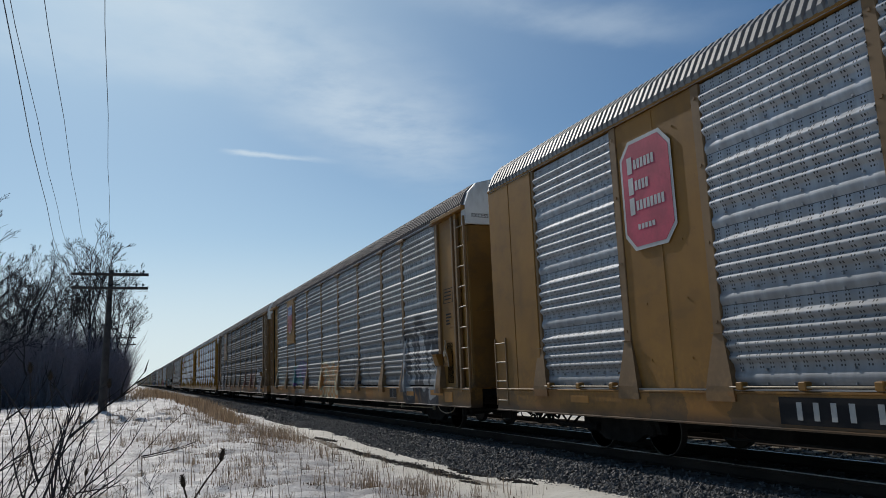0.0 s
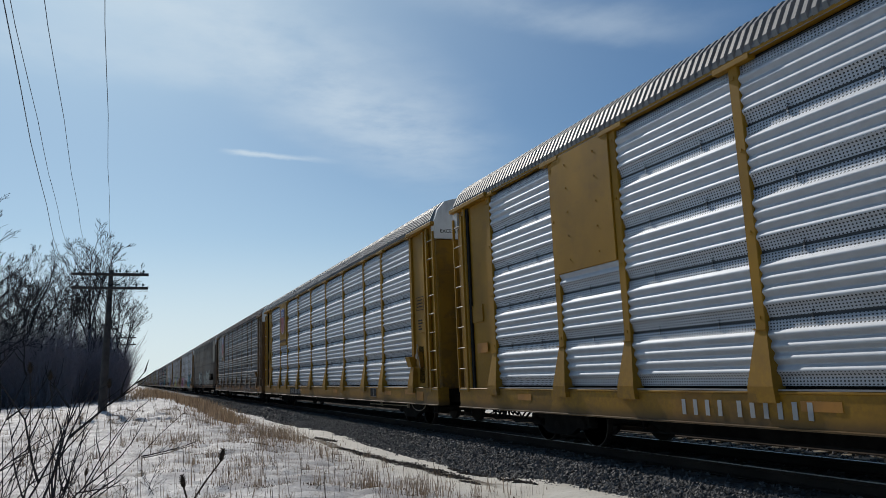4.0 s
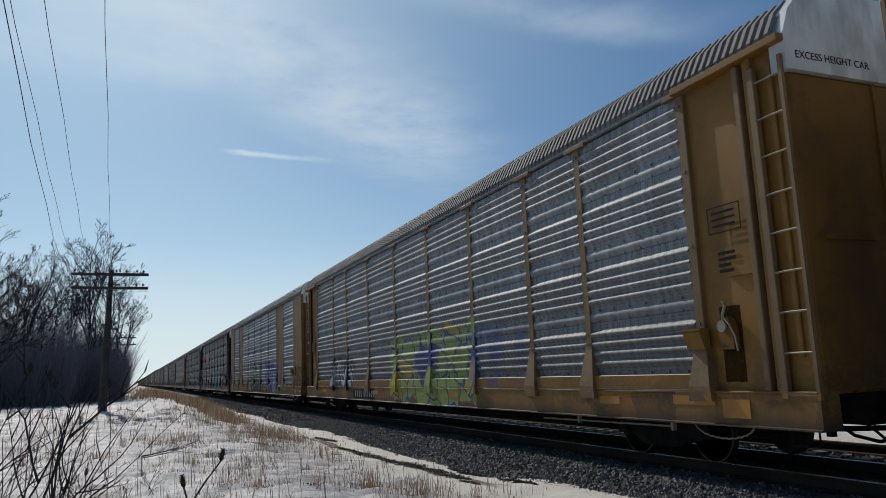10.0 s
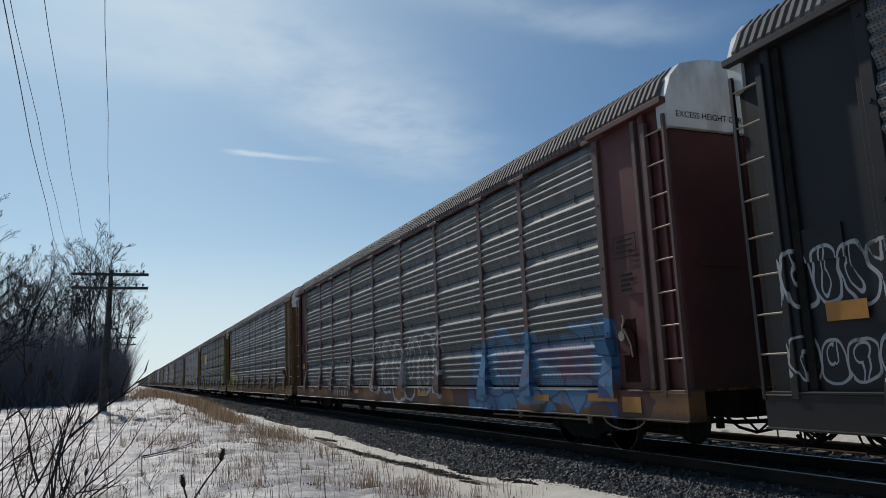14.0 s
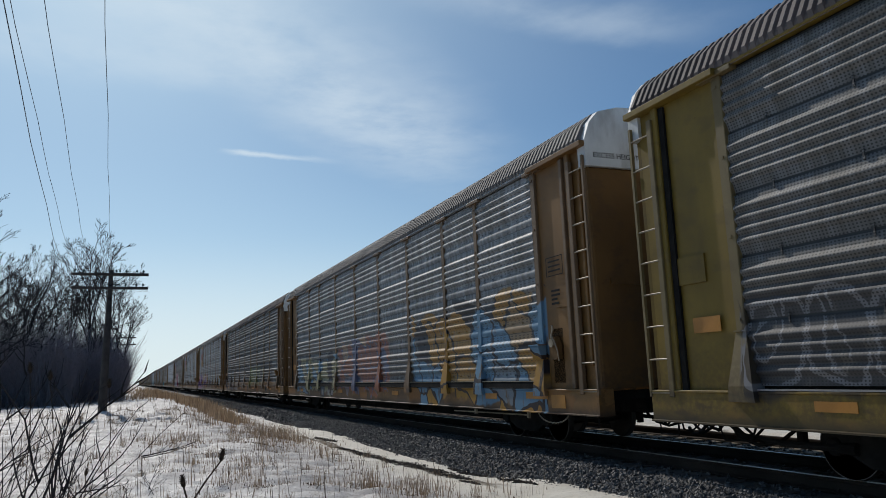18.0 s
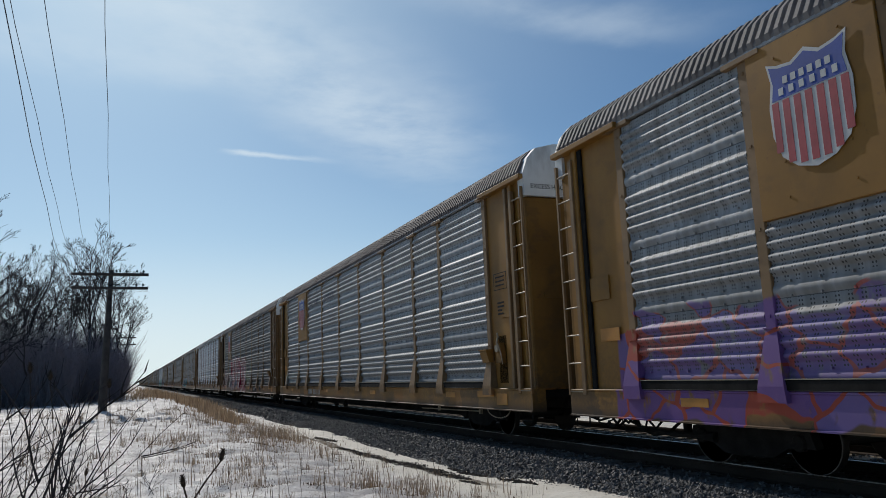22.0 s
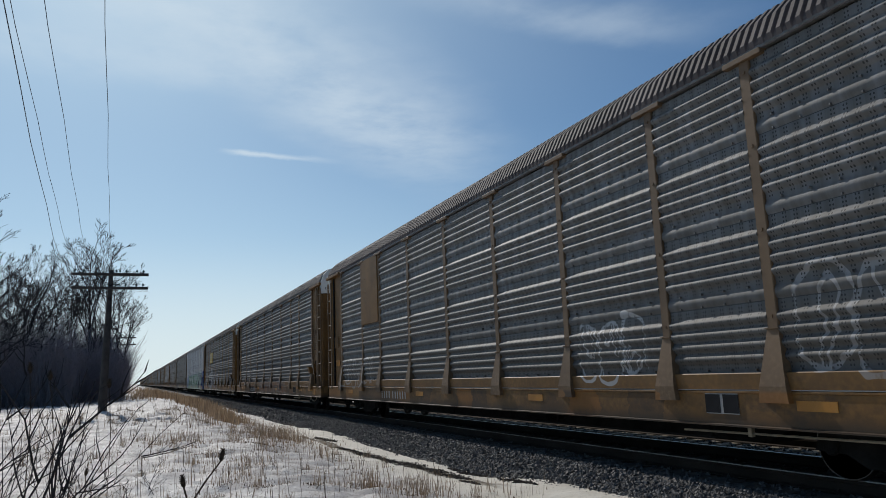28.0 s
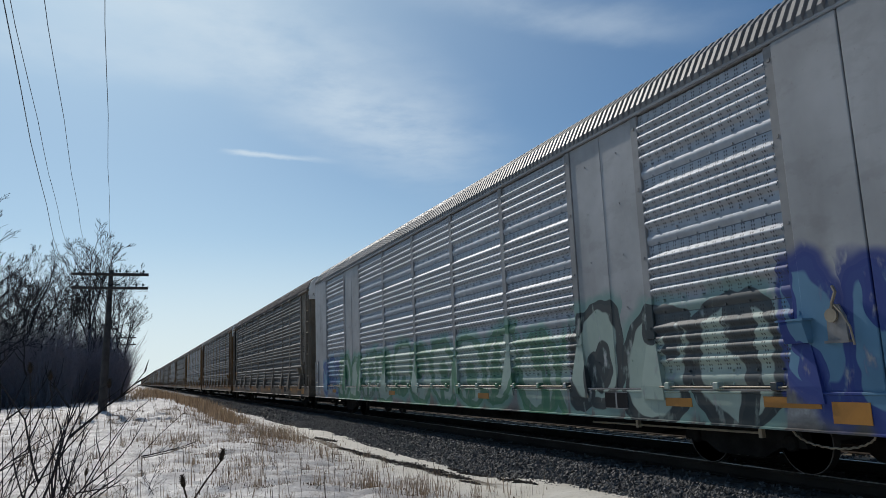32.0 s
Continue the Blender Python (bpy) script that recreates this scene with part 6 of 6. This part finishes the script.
STRAW = straw_material("dry_straw", (0.17, 0.125, 0.095), (0.42, 0.33, 0.24))
RUSSET = straw_material("russet_grass", (0.18, 0.12, 0.08), (0.43, 0.32, 0.21))
WEED = straw_material("dead_weed", (0.045, 0.034, 0.026), (0.15, 0.11, 0.075))


def tuft(name, label, mat, clumps, seed, width=0.006):
    """Blades as thin bent ribbons; clumps are (x, y, spread x, spread y, blades, height)."""
    rng = random.Random(seed)
    v, f = [], []
    for cx, cy, sx, sy, count, height in clumps:
        for _ in range(count):
            x, y = cx + rng.gauss(0, sx), cy + rng.gauss(0, sy)
            if x > 5.9:
                continue
            z = ground_height(x, y) - 0.03
            h = height * rng.uniform(0.45, 1.25)
            a = rng.uniform(0, 6.28)
            lx, ly = rng.gauss(0, 0.16) * h, rng.gauss(0, 0.16) * h
            w = width * rng.uniform(0.6, 1.4) * (1 + y / 45)
            wx, wy = math.cos(a) * w, math.sin(a) * w
            o = len(v)
            v += [(x - wx, y - wy, z), (x + wx, y + wy, z), (x + lx * 0.4 + wx * 0.7, y + ly * 0.4 + wy * 0.7, z + h * 0.6), (x + lx * 0.4 - wx * 0.7, y + ly * 0.4 - wy * 0.7, z + h * 0.6), (x + lx, y + ly, z + h)]
            f += [(o, o + 1, o + 2, o + 3), (o + 3, o + 2, o + 4)]
    tagged(new(name, mesh_of(name, v, f, [mat])), label, "grass", kind="stuff")


tuft("dry_grass", "tall russet dry grass along the ballast foot", RUSSET, [(3.35, 31, 0.35, 2.2, 420, 0.45), (3.3, 36, 0.35, 3.0, 520, 0.5), (3.4, 44, 0.45, 4.5, 700, 0.55), (3.5, 58, 0.6, 7, 700, 0.55), (3.0, 75, 1.2, 10, 600, 0.55), (2.0, 62, 1.5, 6, 500, 0.5), (2.0, 110, 2.2, 20, 700, 0.7), (3.1, 27.5, 0.3, 1.2, 160, 0.4)], 21, 0.010)
tuft("dry_grass", "pale straw tufts standing in the snow", STRAW, [(3.6, 20.3, 0.4, 0.9, 420, 0.42), (3.0, 21, 0.35, 0.8, 200, 0.38), (4.2, 22.5, 0.3, 1.0, 200, 0.36), (3.8, 16.0, 0.18, 0.3, 70, 0.32), (0.9, 19.3, 0.35, 0.4, 150, 0.34), (0.2, 20.3, 0.2, 0.25, 70, 0.25), (1.9, 25, 0.5, 1.0, 120, 0.35), (3.45, 11.4, 0.16, 0.2, 80, 0.42), (3.75, 10.3, 0.22, 0.25, 95, 0.36), (4.0, 10.0, 0.3, 0.25, 55, 0.34), (2.9, 11.5, 0.25, 0.25, 45, 0.36), (1.6, 12.5, 0.35, 0.4, 50, 0.4), (0.9, 14.8, 0.3, 0.3, 60, 0.32), (2.2, 14.5, 0.3, 0.4, 60, 0.34), (2.9, 17, 0.3, 0.4, 60, 0.35), (5.0, 10.2, 0.1, 0.2, 18, 0.33), (5.3, 9.7, 0.1, 0.2, 14, 0.33), (0.5, 27, 1.6, 4, 120, 0.4), (-2, 24, 1.5, 5, 90, 0.4)], 22, 0.0035)
tuft("dead_weeds", "scattered dark dead weed stalks in the snow", WEED, [(1.2, 15, 2.2, 4.5, 110, 0.45), (-0.6, 14, 1.0, 3.0, 40, 0.45), (3.0, 13, 1.2, 3.0, 60, 0.4), (-1, 30, 3, 9, 120, 0.55), (0.3, 23, 2.0, 5.0, 70, 0.5), (2.0, 10.6, 1.0, 0.8, 30, 0.38)], 23, 0.004)
tuft("leaf_litter_stubble", "low stubble poking through the thawing snow", RUSSET, [(3.6, 20.3, 0.6, 1.2, 500, 0.12), (3.45, 11.4, 0.2, 0.2, 120, 0.10), (0.9, 19.3, 0.6, 0.7, 300, 0.1), (1.5, 16.5, 1.6, 2.5, 500, 0.09), (3.2, 31, 0.8, 5, 900, 0.16), (4.7, 12, 0.5, 1.5, 120, 0.07)], 24, 0.006)
tuft("leaf_litter_stubble", "dark matted litter on the thawed strip", WEED, [(5.2, 14, 0.10, 1.6, 260, 0.04), (5.0, 18, 0.10, 1.6, 300, 0.04), (5.15, 21.3, 0.16, 0.7, 120, 0.05)], 25, 0.007)


def small_tufts():
    """Little tufts strewn over the snow."""
    rng = random.Random(31)
    spots = []
    for _ in range(250):
        y = 8.5 + 26 * rng.random() ** 1.4
        x = rng.uniform(-0.25 * y * 0.6, 4.9)
        spots.append((x, y, rng.uniform(0.03, 0.12), rng.uniform(0.03, 0.12), rng.randrange(6, 26), rng.uniform(0.16, 0.36)))
    tuft("dry_grass", "small straw tufts strewn over the snow", STRAW, spots, 32, 0.003)
    tuft("leaf_litter_stubble", "low stubble poking through the thawing snow", WEED, [(x, y, a * 2.2, b * 1.6, c * 3, 0.055) for x, y, a, b, c, _ in spots], 33, 0.006)


small_tufts()


def branchy(b, p, d, length, r, depth, rng, bend=0.12):
    """A woody stem that wanders and forks, its forks at a wide angle."""
    n = 6
    for i in range(n):
        d = (d + Vector((rng.gauss(0, bend), rng.gauss(0, bend * 0.8), 0.02))).normalized()
        q = p + d * (length / n)
        b.tube(p, q, r * (1 - 0.13 * i), r * (1 - 0.13 * (i + 1)), 5)
        if depth and i >= 1 and rng.random() < 0.62:
            a = Vector((rng.choice((-1, 1)) * rng.uniform(0.4, 0.85), rng.gauss(0, 0.35), rng.uniform(-0.1, 0.3)))
            branchy(b, q, (d + a).normalized(), length * (1 - i / n) * rng.uniform(0.6, 0.95), r * 0.62, depth - 1, rng, bend)
        p = q


def build_shrubs():
    rng = random.Random(8)
    spots = (((-0.88, 5.3), 3, 2.3, 0.012, 0.07), ((-0.72, 5.0), 2, 2.1, 0.012, 0.05), ((-1.02, 5.7), 3, 2.2, 0.010, 0.10), ((-0.60, 5.6), 2, 1.5, 0.009, 0.14), ((-1.2, 7.0), 3, 1.6, 0.010, 0.1), ((-0.52, 7.6), 3, 1.0, 0.008, 0.3), ((-0.30, 8.4), 3, 0.75, 0.007, 0.25), ((-1.4, 9.0), 4, 1.1, 0.009, 0.15), ((-0.9, 11.0), 4, 0.8, 0.008, 0.1), ((-0.6, 9.4), 3, 0.7, 0.007, 0.3), ((0.3, 12.0), 3, 0.55, 0.007, 0.2), ((-2.6, 13.0), 5, 1.0, 0.010, 0.1))
    for (x, y), stems, size, r, lean in spots:
        s = new("bare_shrub")
        s.location = (x, y, ground_height(x, y) - 0.05)
        tagged(s, "bare dark shrub with thin forked stems in the snow", "shrub", "bare shrubs")
        for _ in range(stems):
            b = Build()
            branchy(b, Vector((rng.gauss(0, 0.07), rng.gauss(0, 0.10), 0)), Vector((rng.gauss(lean, 0.28), rng.gauss(0, 0.16), 1)).normalized(), size * rng.uniform(0.72, 1.06), r * rng.uniform(0.7, 1.1), 2, rng)
            part("stem", b.mesh("stem", BARK), s)
    head = Build()
    for i in range(7):
        z0, z1 = i * 0.013, (i + 1) * 0.013
        prof = (0.006, 0.014, 0.018, 0.019, 0.017, 0.013, 0.008, 0.002)
        head.tube((0, 0, z0), (0, 0, z1), prof[i], prof[i + 1], 8)
        for k in range(7):
            a = k * 0.9 + i * 0.4
            head.tube((math.cos(a) * prof[i], math.sin(a) * prof[i], z0), (math.cos(a) * (prof[i] + 0.014), math.sin(a) * (prof[i] + 0.014), z0 + 0.012), 0.003, 0.001, 3)
    head = head.mesh("seed_head", WEED)
    for base, tip in (((0.44, 5.0), (0.31, 5.0, 0.86)), ((0.36, 5.0), (0.53, 5.0, 1.0)), ((-0.5, 8.6), (-0.42, 8.6, 0.60)), ((-1.15, 6.6), (-1.05, 6.6, 1.72)), ((-0.75, 6.4), (-0.72, 6.4, 1.62)), ((-1.3, 6.7), (-1.33, 6.7, 1.55)), ((-0.55, 6.6), (-0.6, 6.6, 1.56)), ((-0.2, 6.8), (-0.18, 6.8, 1.48))):
        w = new("dried_teasel")
        z = ground_height(*base)
        w.location = (base[0], base[1], z)
        tagged(w, "dried brown weed stalk with a bristly seed head", "weed", "dried seed heads")
        t = Vector((tip[0] - base[0], 0, tip[2] - z))
        bend = Vector((-0.16 if t.x > 0.12 else 0.03, 0, 0))
        part("stalk", Build().sweep([(0, 0, -0.05), t * 0.45 + bend * 0.7, t * 0.78 + bend * 0.9, t * 0.9 + bend * 0.45, t], 0.006 if base[1] < 6 else 0.0032, 5).mesh("stalk", WEED), w)
        h = part("seed_head", head, w, t)
        h.rotation_euler = (0, math.atan2(t.x, t.z) * 1.3, 0)
        h.scale = (0.75, 0.75, 0.9)
    logs = (((-0.75, 12.6), 0.7, 1.2, 0.02), ((0.2, 17.0), 1.1, 1.4, 0.02), ((0.2, 16.2), 0.9, 1.5, 0.014))
    for (x, y), length, turn, r in logs:
        b = Build()
        branchy(b, Vector((0, 0, 0.05)), Vector((math.sin(turn), math.cos(turn) * 0.3, 0.06)).normalized(), length, r * 0.7, 1, rng)
        o = new("fallen_branch", b.mesh("fallen_branch", TWIG))
        o.location = (x, y, ground_height(x, y))
        tagged(o, "dark fallen branch lying on the snow", "branch", "fallen branches")


build_shrubs()


def build_soil():
    """Dark ragged clods along the thawed strip beside the ballast."""
    rng = np.random.default_rng(15)
    verts, faces = [], []
    lenses = [(5.15, 21.3, 2.2, 0.10), (4.95, 18.4, 1.3, 0.06), (5.04, 16.7, 2.4, 0.10), (5.16, 14.7, 2.4, 0.12), (5.26, 12.8, 2.0, 0.09), (5.2, 11.5, 0.7, 0.04), (5.65, 12.7, 1.5, 0.05), (5.75, 10.9, 1.2, 0.05)]
    for x0, y0, length, wide in lenses:
        count = int(420 * length)
        def along(r):
            return y0 + length * float(r.uniform(-0.5, 0.5))
        def across(r, y):
            k = max(0.0, 1 - (2 * (y - y0) / length) ** 2)
            return x0 - 0.06 * (y - y0) + 0.08 * noise.noise((y * 1.3, y0, 0)) + wide * k * float(r.normal())
        v, f = stones(count, across, along, lambda x, y: ground_height(x, y) - 0.004, 0.020, rng)
        faces.append(f + sum(len(a) for a in verts))
        verts.append(v)
    me = mesh_of("bare_soil", np.concatenate(verts).tolist(), np.concatenate(faces).tolist(), [SOIL])
    tagged(new("bare_soil", me), "dark damp soil clods where the snow has thawed", "soil", kind="stuff")


SOIL = plain("damp_soil", (0.035, 0.027, 0.02), 0.9, 0, 0.5, 4.0, 40.0)
build_soil()


# ---- what moves ----
def motions():
    """The whole train rolls past at about 75 km/h, easing off very slightly."""
    pace = ((0.0, 0.530), (4.0, 0.516), (8.0, 0.492), (14.0, 0.478), (20.0, 0.468), (26.0, 0.466), (32.0, 0.464))
    for k, car in enumerate(TRAIN):
        rows = []
        for t, shift in pace:
            y = 28.6 * (k + shift) - 20.85 * t - 14.3
            rows.append((t, pose(TRACK_X, y, 0.004)))
        walk(car, rows)


motions()
